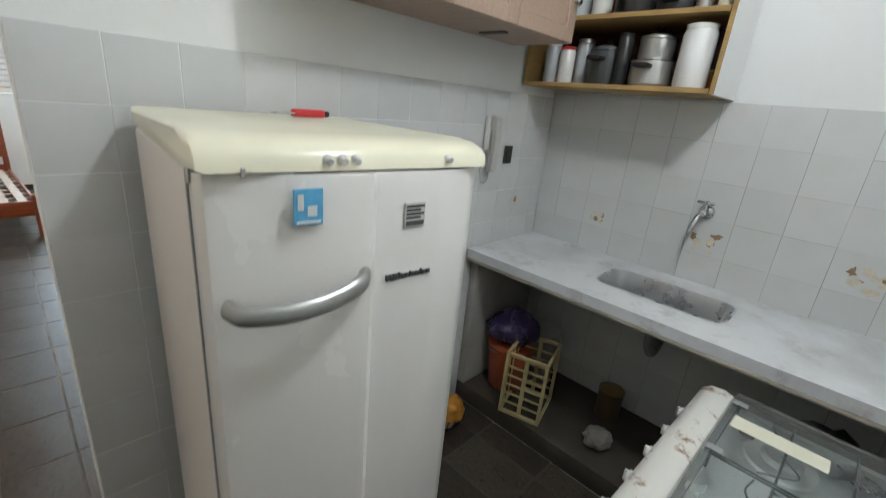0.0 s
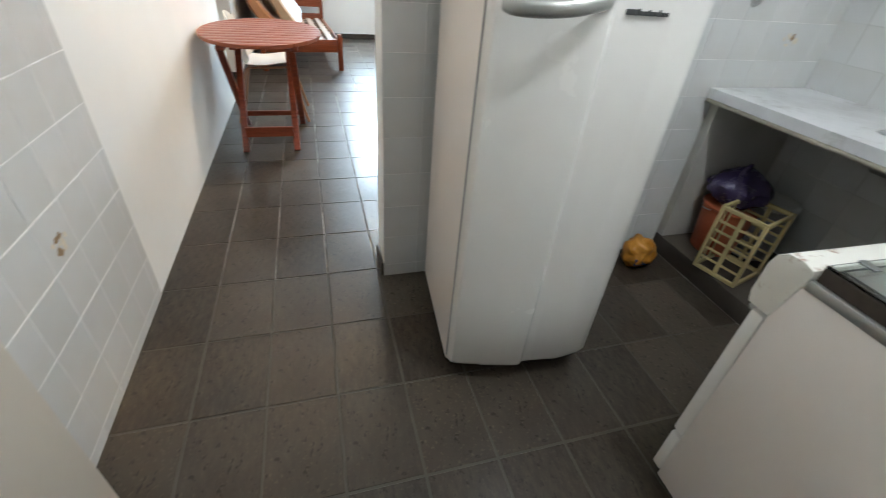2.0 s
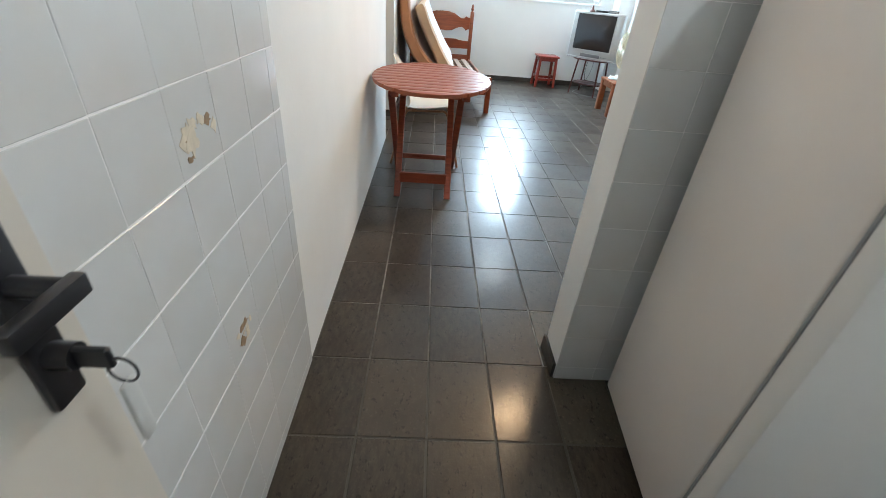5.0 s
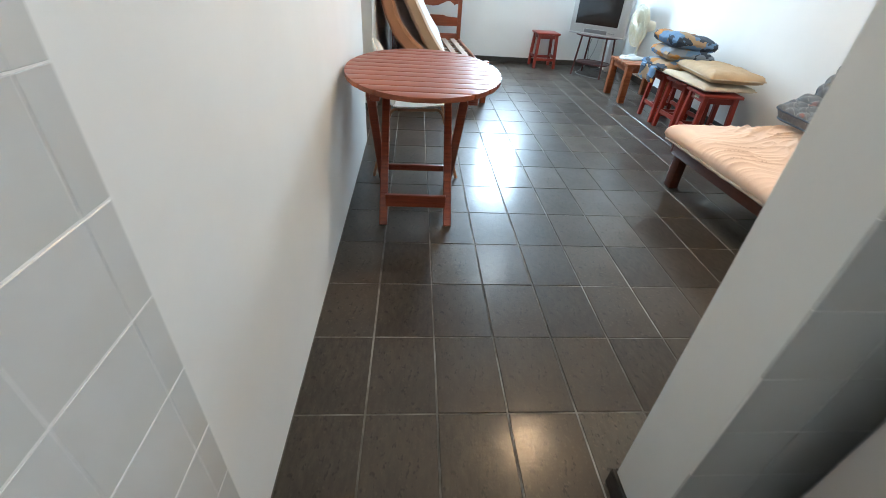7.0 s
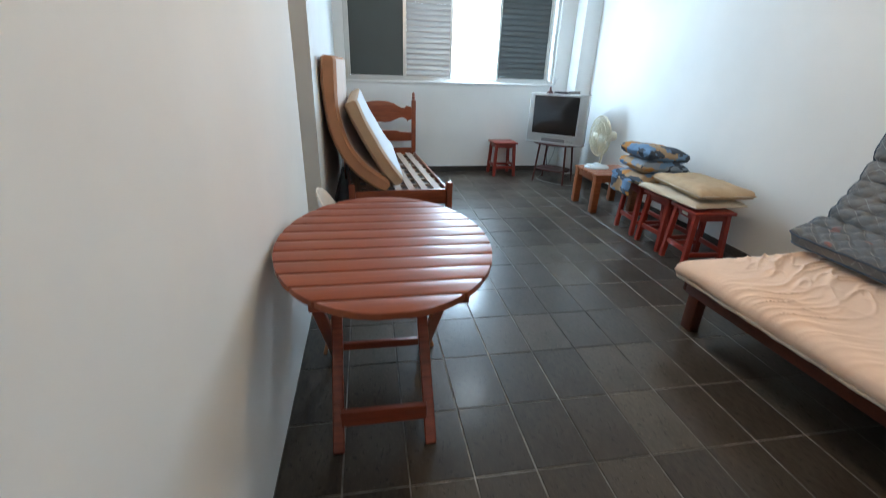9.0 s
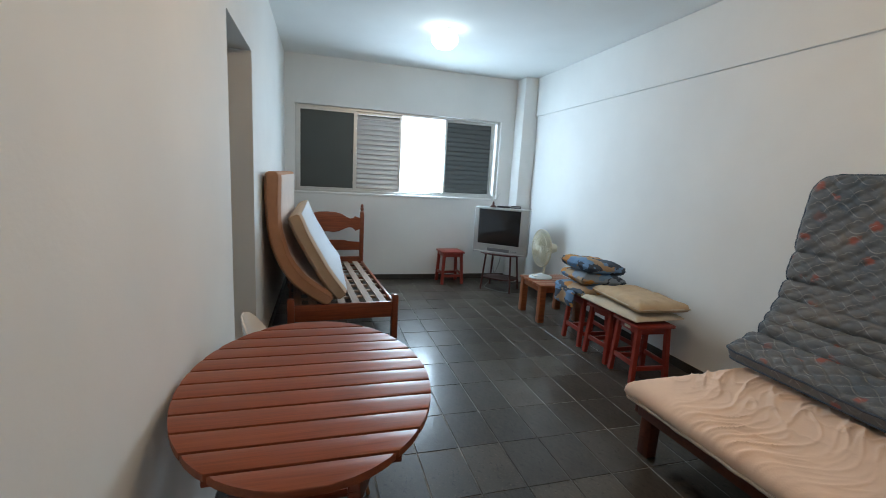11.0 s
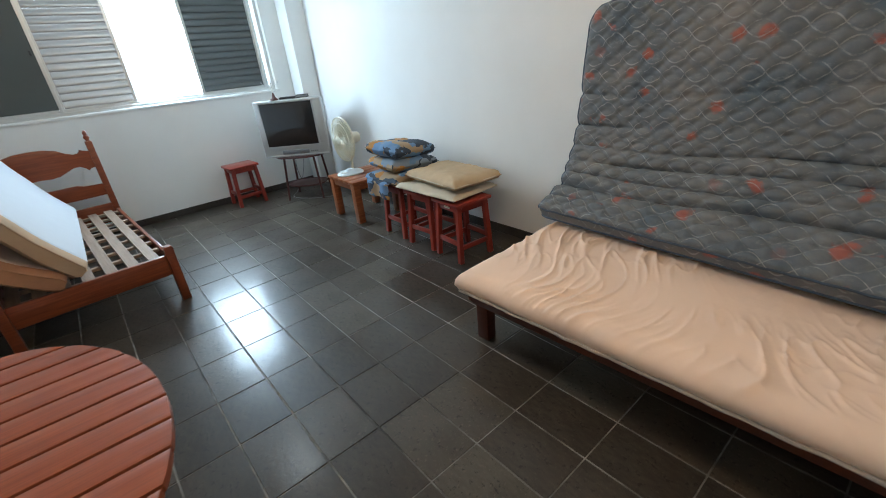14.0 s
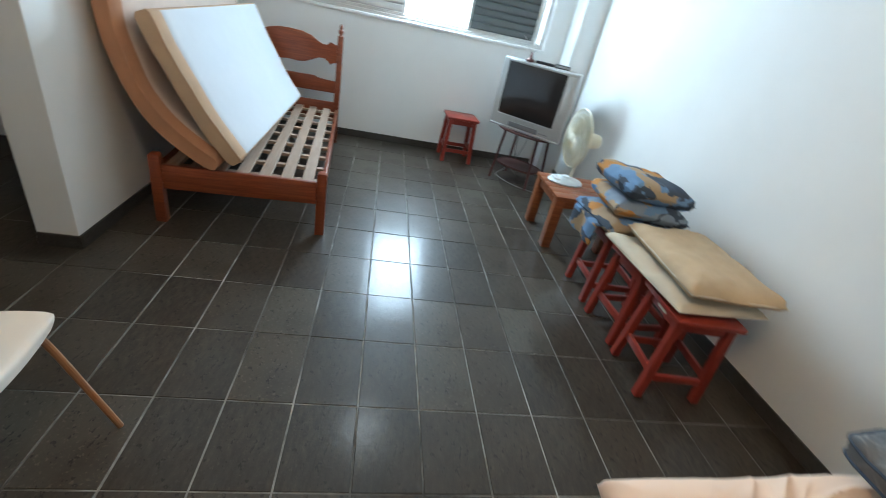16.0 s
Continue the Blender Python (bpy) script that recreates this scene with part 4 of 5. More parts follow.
def torn_mark(m, w, seed):
    """What is left of a torn tile decal: a few ragged flakes."""
    rnd = random.Random(seed)
    t = thing("torn_decal", m, "brown residue of a torn tile decal", "decal", "torn decals on the tiles")
    for k in range(11):
        cx, cz = rnd.uniform(-0.5, 0.5) * w, rnd.uniform(-0.32, 0.32) * w
        r, tall = w * rnd.uniform(0.08, 0.21), rnd.uniform(0.5, 1.5)
        pts = [(cx + r * rnd.uniform(0.35, 1.2) * math.cos(a * math.pi / 7), cz + tall * r * rnd.uniform(0.35, 1.2) * math.sin(a * math.pi / 7)) for a in range(14)]
        part("flake", prism(B(), pts, "y", -0.0009 - 0.0001 * k, -0.0002), (RUSTMARK, GLUE, GLUE)[k % 3], t, smooth=0)


for i, (y, w) in enumerate(((-0.41, 0.075), (-0.90, 0.12), (-1.43, 0.13))):
    torn_mark(pose(KE - 0.0062, y, 1.072, 0, 0, -90), w, i)
torn_mark(pose(2.785, KN - 0.0062, 1.09), 0.07, 5)
torn_mark(pose(0.0062, -0.434, 1.035, 0, 0, 90), 0.115, 6)
torn_mark(pose(0.0062, -0.436, 0.565, 0, 0, 90), 0.080, 7)


# under the worktop
def bucket():
    b = thing("orange_bucket", pose(2.70, -0.235, 0.1005), "orange plastic bucket under the worktop", "bucket")
    part("pail", lathe(B(), [(0.095, 0), (0.100, 0.006), (0.122, 0.245), (0.130, 0.250), (0.130, 0.258), (0.118, 0.258)], 28), ORANGE, b)
    part("bail", tube(B(), [(0.126 * math.cos(a), 0.126 * math.sin(a), 0.24 - 0.03 * math.sin(a)) for a in [math.pi * i / 12 for i in range(13)]], 0.003, 6), STEEL, b)
    g = thing("purple_bag", pose(2.70, -0.235, 0.3595), "crumpled purple plastic bag on the bucket", "bag")

    def blob(u, v):
        a, h = 2 * math.pi * u, v
        r = 0.135 * math.sin(math.pi * (0.12 + 0.83 * h)) * (1 + 0.22 * wob(math.cos(a) * 2, math.sin(a) * 2, h * 4) + 0.05 * math.sin(a * 9 + h * 5))
        return Vector((r * math.cos(a), r * math.sin(a), 0.001 + 0.20 * h))
    bm = B()
    rows = [[bm.verts.new(blob(i / 30, j / 12)) for i in range(30)] for j in range(13)]
    for p, q in zip(rows, rows[1:]):
        for i in range(30):
            bm.faces.new((p[i], p[(i + 1) % 30], q[(i + 1) % 30], q[i]))
    bm.faces.new(rows[0])
    bm.faces.new(rows[-1])
    part("bag_body", bm, PURPLE, g)
    k = B()
    tube(k, smoothline([(0.0, 0.0, 0.195), (-0.03, -0.02, 0.225), (-0.07, -0.03, 0.21), (-0.09, -0.04, 0.18)], 5), 0.009, 8)
    part("knot", k, PURPLE, g)


bucket()


def crate():
    c = thing("yellow_crate", pose(2.535, -0.555, 0.1005, 0, 0, 16), "pale yellow plastic bottle crate standing on end", "crate")
    w, d, h = 0.25, 0.21, 0.345
    for x in (0, w - 0.016):
        for y in (0, d - 0.016):
            part("corner_post", box(B(), (x, y, 0), (x + 0.016, y + 0.016, h), 0.003), YELLOW, c)
    for z in (0.0, h - 0.02):
        for y in (0.0, d - 0.014):
            part("rail", box(B(), (0.016, y, z), (w - 0.016, y + 0.014, z + 0.020), 0.003), YELLOW, c)
        for x in (0.0, w - 0.014):
            part("rail", box(B(), (x, 0.016, z), (x + 0.014, d - 0.016, z + 0.020), 0.003), YELLOW, c)
    for x in (0.004, w - 0.010):
        part("slat", box(B(), (x, d / 2 - 0.010, 0.020), (x + 0.010, d / 2 + 0.010, h - 0.020), 0.002, 1), YELLOW, c)
        for z in (0.062, 0.112, 0.162, 0.212, 0.262):
            part("slat", box(B(), (x + 0.001, 0.016, z), (x + 0.005, d - 0.016, z + 0.012), 0.001, 1), YELLOW, c)
    for i in range(1, 4):
        part("slat", box(B(), (w * i / 4 - 0.006, d - 0.009, 0.020), (w * i / 4 + 0.006, d - 0.003, h - 0.020), 0.002, 1), YELLOW, c)


crate()
tub = thing("plastic_tub", pose(2.875, -0.30, 0.1005), "pale grey plastic tub with a lid under the worktop", "tub")
part("body", lathe(B(), [(0.095, 0), (0.100, 0.008), (0.112, 0.285), (0.108, 0.290)], 28), GREYPL, tub)
part("lid", lathe(B(), [(0.116, 0.2905), (0.118, 0.305), (0.106, 0.315), (0.030, 0.318)], 28), LTGREY, tub, "pale lid")
tin = thing("brown_tin", pose(2.90, -0.735, 0.1005), "brown metal tin under the worktop", "tin")
part("can", lathe(B(), [(0.058, 0), (0.060, 0.004), (0.060, 0.15), (0.062, 0.153), (0.056, 0.153), (0.055, 0.142)], 26), BROWNTIN, tin)
part("rim", lathe(B(), [(0.061, 0.1535), (0.063, 0.158), (0.057, 0.160)], 26), plain("brass_rim", (0.35, 0.24, 0.10), 0.4, 0.6), tin)


def heap(name, m, size, mt, label, category, seed):
    """A limp crumpled bag."""
    t = thing(name, m, label, category)
    sx, sy, sz = size
    bm = bmesh.new()
    bmesh.ops.create_icosphere(bm, subdivisions=4, radius=1)
    for v in bm.verts:
        n = v.co.normalized()
        r = 1 + 0.22 * wob(n.x + seed, n.y, n.z, 2.2) + 0.09 * wob(n.x, n.y + seed, n.z, 6)
        v.co = Vector((n.x * sx * r, n.y * sy * r, max(0.0, 0.46 + n.z * 0.54 * r) * sz))
    part("bag_body", bm, mt, t, "", 60)
    return t


h1 = heap("orange_bag", pose(2.30, -0.17, 0.0005), (0.085, 0.075, 0.16), plain("orange_yellow_bag", (0.55, 0.24, 0.03), 0.35, vary=0.4, scale=14), "orange and blue bag on the floor by the wall", "bag", 3)
part("blue_print", box(B(), (-0.06, -0.068, 0.03), (0.02, -0.058, 0.07), 0.004), plain("dark_blue_print", (0.04, 0.07, 0.16), 0.4), h1)
heap("black_bag", pose(2.74, -1.50, 0.1005), (0.19, 0.17, 0.50), plain("black_bag_plastic", (0.012, 0.012, 0.014), 0.3, vary=0.3, bump=0.3), "black rubbish bag under the worktop", "bag", 9)
heap("grey_cloth", pose(2.66, -0.80, 0.1005), (0.07, 0.06, 0.08), plain("grey_cloth", (0.24, 0.22, 0.20), 0.9, bump=0.4), "crumpled grey cloth on the plinth", "cloth", 6)


# ---- living room: oval slatted table ----
def oval_table():
    t = thing("oval_folding_table", pose(0.415, 1.835, 0), "oval folding table with red varnished wooden slats", "table")
    a, b, zt, n = 0.394, 0.545, 0.765, 12
    step = 2 * b / n
    for i in range(n):
        y0, y1 = -b + i * step + 0.0042, -b + (i + 1) * step - 0.0042
        ys = [y0 + (y1 - y0) * k / 5 for k in range(6)]
        half = [a * math.sqrt(max(0.0, 1 - (y / b) ** 2)) for y in ys]
        half = [max(h, 0.045) for h in half]
        pts = [(-h, y) for h, y in zip(half, ys)] + [(h, y) for h, y in reversed(list(zip(half, ys)))]
        part("slat", prism(B(), pts, "z", zt - 0.022, zt, 0.003), REDX, t)
    for x in (-0.215, 0.215):
        part("batten", box(B(), (x - 0.022, -0.42, zt - 0.058), (x + 0.022, 0.42, zt - 0.0225), 0.004), RED, t)
    for x in (-0.165, 0.165):
        part("rim_block", box(B(), (x - 0.02, -0.30, zt - 0.075), (x + 0.02, -0.24, zt - 0.0585), 0.003), RED, t)
    # crossing legs: two with their feet towards the kitchen, two towards the window
    for x in (-0.203, 0.150):
        g = bar(B(), (x, -0.290, 0.0), (x, 0.300, zt - 0.060), 0.026, 0.044, 0.004, up=(1, 0, 0))
        part("leg", g, RED, t)
    for x in (-0.245, 0.192):
        g = bar(B(), (x, 0.315, 0.0), (x, -0.290, zt - 0.060), 0.026, 0.044, 0.004, up=(1, 0, 0))
        part("leg", g, RED, t)
    part("stretcher", box(B(), (-0.19, -0.262, 0.100), (0.137, -0.240, 0.172), 0.003, 1, pose(0, 0, 0)), RED, t)
    part("stretcher", box(B(), (-0.232, 0.218, 0.100), (0.179, 0.238, 0.138), 0.003), RED, t)
    part("stretcher", box(B(), (-0.19, 0.225, 0.655), (0.137, 0.245, 0.69), 0.003), RED, t)
    for x in (-0.224, 0.171):
        part("pivot_bolt", rod(B(), (x - 0.03, 0.004, 0.352), (x + 0.03, 0.004, 0.352), 0.006), STEEL, t)


oval_table()


def shell_chair():
    c = thing("shell_chair", pose(0.365, 2.395, 0, 0, 0, -90), "off-white glossy plastic shell chair with brown metal legs", "chair")
    line = smoothline([(0.225, 0.425), (0.215, 0.452), (0.14, 0.450), (0.0, 0.432), (-0.13, 0.438), (-0.19, 0.475), (-0.215, 0.56), (-0.235, 0.68), (-0.250, 0.80)], 5)
    line = [(p[0], p[1]) for p in [(q.x, q.y) for q in line]]

    def surf(off):
        def f(u, v):
            k = v * (len(line) - 1)
            i = min(int(k), len(line) - 2)
            y = line[i][0] + (line[i + 1][0] - line[i][0]) * (k - i)
            z = line[i][1] + (line[i + 1][1] - line[i][1]) * (k - i)
            w = 0.205 if v < 0.55 else 0.205 - 0.04 * (v - 0.55) / 0.45
            if v > 0.74:
                w *= math.sqrt(max(0.02, 1 - ((v - 0.74) / 0.26) ** 2))
            if v < 0.1:
                w *= 0.86 + 1.4 * v
            s = 2 * u - 1
            wrap = min(1.0, max(0.0, (v - 0.45) / 0.25))
            wrap = wrap * wrap * (3 - 2 * wrap)
            dish = 0.030 * s * s
            return Vector((w * s, y + 0.095 * (w * s / 0.19) ** 2 * wrap + off * wrap, z + dish * (1 - 0.8 * wrap) + off * (1 - wrap)))
        return f
    bm = B()
    shell(bm, 16, 40, surf(0.0), surf(-0.007))
    part("seat_shell", bm, SEATP, c, "cream plastic seat and back")
    for x in (-1, 1):
        g = B()
        tube(g, smoothline([(x * 0.125, 0.14, 0.428), (x * 0.17, 0.17, 0.432), (x * 0.185, 0.195, 0.39), (x * 0.205, 0.245, 0.20), (x * 0.225, 0.295, 0.004)], 5), 0.010, 10)
        part("leg", g, TUBE, c)
        g = B()
        tube(g, smoothline([(x * 0.125, -0.10, 0.420), (x * 0.17, -0.13, 0.426), (x * 0.185, -0.155, 0.38), (x * 0.205, -0.205, 0.20), (x * 0.225, -0.255, 0.004)], 5), 0.010, 10)
        part("leg", g, TUBE, c)
        part("side_rail", rod(B(), (x * 0.127, -0.10, 0.418), (x * 0.127, 0.14, 0.426), 0.009), TUBE, c)
    part("cross_rail", rod(B(), (-0.127, 0.02, 0.4205), (0.127, 0.02, 0.4205), 0.008), TUBE, c)


shell_chair()


# ---- bed with carved headboard ----
def bed():
    b = thing("single_bed", pose(0.185, 3.955, 0, 0, 0, 4), "reddish wooden single bed with carved headboard, slats bare", "bed")
    W, L = 0.925, 1.93
    for x in (0.0, W - 0.055):
        g = prism(B(), [(x, 0.0), (x + 0.055, 0.0), (x + 0.055, 0.395), (x + 0.045, 0.405), (x + 0.010, 0.405), (x, 0.395)], "y", 0.0, 0.055, 0.004)
        part("foot_post", g, BEDW, b)
        h = box(B(), (x, L - 0.05, 0.0), (x + 0.050, L, 0.965), 0.004)
        hp = part("head_post", h, BEDW, b)
        part("finial", lathe(B(), [(0.020, 0.9655), (0.012, 0.975), (0.022, 0.990), (0.024, 1.005), (0.014, 1.018), (0.018, 1.030), (0.015, 1.048), (0.004, 1.062)], 18, pose(x + 0.025, L - 0.025, 0)), BEDW, hp)
    part("foot_rail", box(B(), (0.0555, 0.012, 0.205), (W - 0.0555, 0.040, 0.345), 0.004), BEDW, b, "plain foot board")
    for x in (0.012, W - 0.036):
        part("side_rail", box(B(), (x, 0.0555, 0.205), (x + 0.024, L - 0.0505, 0.325), 0.003), BEDW, b)
    c = W / 2
    half_top = [(0.0, 0.955), (0.10, 0.950), (0.18, 0.930), (0.245, 0.890), (0.290, 0.868), (0.325, 0.872), (0.345, 0.905), (0.365, 0.890), (0.395, 0.885), (0.411, 0.885)]
    half_low = [(0.411, 0.735), (0.375, 0.735), (0.355, 0.712), (0.340, 0.740), (0.30, 0.765), (0.25, 0.762), (0.20, 0.735), (0.14, 0.708), (0.07, 0.700), (0.0, 0.712)]
    right = [(c + x, z) for x, z in half_top] + [(c + x, z) for x, z in half_low]
    left = [(c - x, z) for x, z in reversed(half_low[:-1])] + [(c - x, z) for x, z in reversed(half_top[1:])]
    part("carved_panel", prism(B(), right + left, "y", L - 0.040, L - 0.014, 0.004), BEDW, b, "scalloped headboard panel")
    part("head_rail", prism(B(), [(0.0505, 0.47), (W - 0.0505, 0.47), (W - 0.0505, 0.575), (c + 0.26, 0.580), (c + 0.22, 0.60), (c - 0.22, 0.60), (c - 0.26, 0.580), (0.0505, 0.575)], "y", L - 0.038, L - 0.014, 0.003), BEDW, b)
    part("head_rail", box(B(), (0.0505, L - 0.038, 0.205), (W - 0.0505, L - 0.014, 0.385), 0.003), BEDW, b)
    for i in range(9):
        y = 0.12 + i * 0.212
        part("cross_slat", box(B(), (0.037, y, 0.288), (W - 0.037, y + 0.035, 0.3085), 0.002, 1), SLATW, b)
    for i in range(7):
        x = 0.052 + i * 0.121
        part("slat", box(B(), (x, 0.041, 0.309), (x + 0.066, L - 0.055, 0.326), 0.002, 1), SLATW, b, "raw pine slat")


bed()


def section(line, u):
    k = u * (len(line) - 1)
    i = min(int(k), len(line) - 2)
    p = line[i].lerp(line[i + 1], k - i)
    d = (line[min(i + 2, len(line) - 1)] - line[max(i - 1, 0)]).normalized()
    return p, d


def leaning_mattress(name, pts, thick, y0, y1, edge, face, label, puff, seed):
    """A foam mattress bent along its width, its long side along y."""
    t = thing(name, pose(0, 0, 0), label, "mattress", "mattresses leaning on the bed")
    line = smoothline([(x, 0, z) for x, z in pts], 8)

    def surf(sign, lift=0.0, inset=0.0):
        def f(u, v):
            uu = inset + u * (1 - 2 * inset)
            p, d = section(line, uu)
            n = Vector((d.z, 0, -d.x))
            if n.x < 0:
                n = -n
            rim = min(1.0, min(uu, 1 - uu) * 16)
            y = y0 + (y1 - y0) * (inset * 0.6 + v * (1 - 1.2 * inset))
            end = min(1.0, min(v, 1 - v) * 30 + 0.6)
            h = thick / 2 * (0.55 + 0.45 * math.sqrt(max(0.0, 1 - (1 - rim) ** 2))) * end
            h += puff * wob(uu * 3 + seed, y * 2.2, 0, 1.5) + 0.35 * puff * wob(uu * 9, y * 12, seed)
            return p + n * (sign * h + lift) + Vector((0, y + 0.010 * wob(uu * 7, v * 3, seed), 0))
        return f
    part("body", shell(B(), 44, 44, surf(1), surf(-1)), edge, t, "", 50)
    bm = B()
    shell(bm, 40, 40, surf(1, 0.004, 0.03), surf(1, 0.001, 0.03))
    part("cover", bm, face, t, "pale cotton cover face", 50)
    for v in (0.0, 1.0):
        f = surf(1, 0.002)
        part("piping", tube(B(), [f(i / 30, v) for i in range(31)], 0.006, 6), edge, t)


leaning_mattress("tan_mattress", [(0.085, 1.420), (0.078, 1.20), (0.095, 0.95), (0.165, 0.72), (0.300, 0.53), (0.525, 0.375)], 0.118, 3.965, 5.75, TAN, PALECOVER, "tan foam mattress bent up against the wall", 0.006, 2)
leaning_mattress("beige_mattress", [(0.235, 1.085), (0.300, 0.93), (0.395, 0.75), (0.500, 0.57), (0.625, 0.405)], 0.118, 3.985, 5.72, TAN2, SHEETW, "beige foam mattress with white cover leaning on another", 0.004, 8)


# ---- day bed with a folded spring mattress ----
def day_bed():
    turned = pose(2.6, 2.2, 0, 0, 0, 2.0) @ pose(-2.6, -2.2, 0)
    s = thing("day_bed", turned, "low dark wooden day bed frame", "sofa bed")
    x0, x1, y0, y1 = 2.150, 3.09, 0.34, 2.212
    for x in (x0, x1 - 0.07):
        for y in (y0, y1 - 0.075):
            part("leg", box(B(), (x, y, 0), (x + 0.065, y + 0.075, 0.302), 0.005), SOFAW, s)
    part("long_rail", box(B(), (x0 - 0.022, y0 - 0.01, 0.222), (x0 - 0.0005, y1 + 0.008, 0.308), 0.004), SOFAW, s)
    part("long_rail", box(B(), (x1 - 0.028, y0 - 0.01, 0.222), (x1 - 0.002, y1 + 0.008, 0.308), 0.004), SOFAW, s)
    for y in (y0 - 0.036, y1 + 0.010):
        part("end_rail", box(B(), (x0 - 0.02, y, 0.228), (x1, y + 0.024, 0.308), 0.004), SOFAW, s)
    for i in range(10):
        y = y0 + 0.05 + i * 0.19
        part("cross_slat", box(B(), (x0 + 0.002, y, 0.3085), (x1 - 0.002, y + 0.07, 0.322), 0.002, 1), SOFAW, s)

    p = thing("sheeted_mattress", turned, "thin mattress in a creased peach cotton sheet", "mattress")
    ax, bx, ay, by = 2.055, 3.12, 0.300, 2.262

    def top(u, v):
        x, y = ax + (bx - ax) * u, ay + (by - ay) * v
        e = min(1.0, min(u, 1 - u) * 13, min(v, 1 - v) * 24)
        e = math.sqrt(max(0.0, 1 - (1 - e) ** 2))
        turn = 0.35 + 0.8 * wob(x, y, 6, 1.1)
        px, py = x - 2.6, y - 1.75
        al, ac = px * math.cos(turn) + py * math.sin(turn), -px * math.sin(turn) + py * math.cos(turn)
        ridge = 1 - abs(wob(al * 2.8, ac * 13.0, 3.0))
        small = 1 - abs(wob(al * 5.0, ac * 23.0, 8.0))
        mask = max(0.0, min(1.0, 0.22 + 1.3 * wob(x, y, 4, 1.9) + 0.75 * math.exp(-((y - 1.72) / 0.40) ** 2)))
        crease = 0.015 * ridge ** 12 * mask
        fine = 0.007 * small ** 8 * (0.12 + 0.88 * mask)
        return Vector((x + 0.010 * wob(y * 5, 1.3) * (1 - e), y + 0.012 * wob(x * 6, 4.1) * (1 - e), 0.354 + 0.072 * e + 0.010 * wob(x, y, 0, 3) + (crease + fine) * min(1.0, e + 0.3)))

    def low(u, v):
        x, y = ax + 0.018 + (bx - ax - 0.036) * u, ay + 0.018 + (by - ay - 0.036) * v
        edge = min(u, 1 - u, v, 1 - v) < 0.001
        return Vector((x, y, 0.3235 - (0.006 + 0.012 * wob(x, y, 3, 6) if edge and u < 0.5 else 0)))
    part("sheet", shell(B(), 170, 330, top, low), PINK, p, "", 60)
    hem = B()
    tube(hem, [(ax + 0.004 + 0.006 * wob(i * 0.5, 2), ay + 0.03 + (by - ay - 0.06) * i / 60, 0.327 + 0.004 * wob(i * 0.31, 7)) for i in range(61)], 0.0075, 6)
    part("hem", hem, HEM, p, "greyish gathered hem")
    # fabric ties on the corner
    for k in range(3):
        g = B()
        tube(g, smoothline([(2.10 + 0.02 * k, by - 0.006, 0.37), (2.09 + 0.03 * k, by + 0.012, 0.34), (2.095 + 0.02 * k, by + 0.010, 0.302)], 4), 0.005, 6)
        part("tuck", g, PINK, p)


day_bed()


def quilted_mattress():
    q = thing("quilted_mattress", pose(0, 0, 0), "grey-blue floral quilted mattress folded upright on the day bed", "mattress")
    line = smoothline([(2.815, 0, 0.502), (2.91, 0, 0.562), (3.03, 0, 0.680), (3.110, 0, 0.85), (3.145, 0, 1.08), (3.165, 0, 1.34), (3.185, 0, 1.575)], 10)
    ya, th = 0.36, 0.118
    total = sum((b - a).length for a, b in zip(line, line[1:]))

    def yb(u):
        base = 2.295 - 0.035 * min(1, u / 0.28) - 0.045 * max(0, (u - 0.28) / 0.72)
        if u > 0.90:
            k = (u - 0.90) / 0.10
            base -= 0.125 * (1 - math.sqrt(max(0.0, 1 - k * k)))
        if u < 0.05:
            k = (0.05 - u) / 0.05
            base -= 0.05 * (1 - math.sqrt(max(0.0, 1 - k * k)))
        return base

    def surf(sign, lift=0.0):
        def f(u, v):
            p, d = section(line, u)
            n = Vector((-d.z, 0, d.x))
            if n.x > 0:
                n = -n
            y = ya + (yb(u) - ya) * v
            rim = min(1.0, min(u, 1 - u) * 22, min(v, 1 - v) * 34)
            rim = 0.62 + 0.38 * math.sqrt(max(0.0, 1 - (1 - rim) ** 2))
            s = u * total
            h = th / 2 * rim
            if sign > 0:
                off, q = 0.42 * math.sin(2 * math.pi * y / 0.21), (p.z + 0.6 * p.x) / 0.088
                cell = abs(math.sin((q + off) * math.pi) * math.sin((q - off) * math.pi)) ** 0.42
                h += 0.0155 * cell * min(1.0, rim * 1.2 - 0.2) - 0.006
                for s0, w, dep in ((0.335, 0.022, 0.026), (0.43, 0.016, 0.012), (0.52, 0.016, 0.014), (0.61, 0.014, 0.010), (0.72, 0.014, 0.011), (0.84, 0.014, 0.008), (0.22, 0.014, 0.008)):
                    sc = s0 + 0.035 * wob(y, s0 * 9, 5, 1.4) - 0.02 * (y - 1.3)
                    h -= 3.0 * dep * math.exp(-abs(s - sc) / w) * max(0.15, 0.6 + 0.9 * wob(y, s0 * 3, 1, 2.0))
                h += 0.006 * wob(y, s, 7, 4)
            return p + n * (sign * h + lift) + Vector((-(0.015 + 0.036 * (2.2 - y)) * (1 - u), y, 0.045 * max(0.0, (1.9 - y)) * u + 0.0 * y))
        return f
    part("body", shell(B(), 210, 170, surf(1), surf(-1)), QUILT, q, "", 70)
    pipe = plain("dark_blue_piping", (0.035, 0.055, 0.085), 0.7, vary=0.2)
    for sg in (1, -1):
        f = surf(sg, 0.001)
        rim = [f(0.0, i / 60) for i in range(61)] + [f(i / 60, 1.0) for i in range(1, 61)] + [f(1.0, 1 - i / 60) for i in range(1, 61)]
        part("piping", tube(B(), rim, 0.0062, 6), pipe, q, "dark blue edge piping")


quilted_mattress()


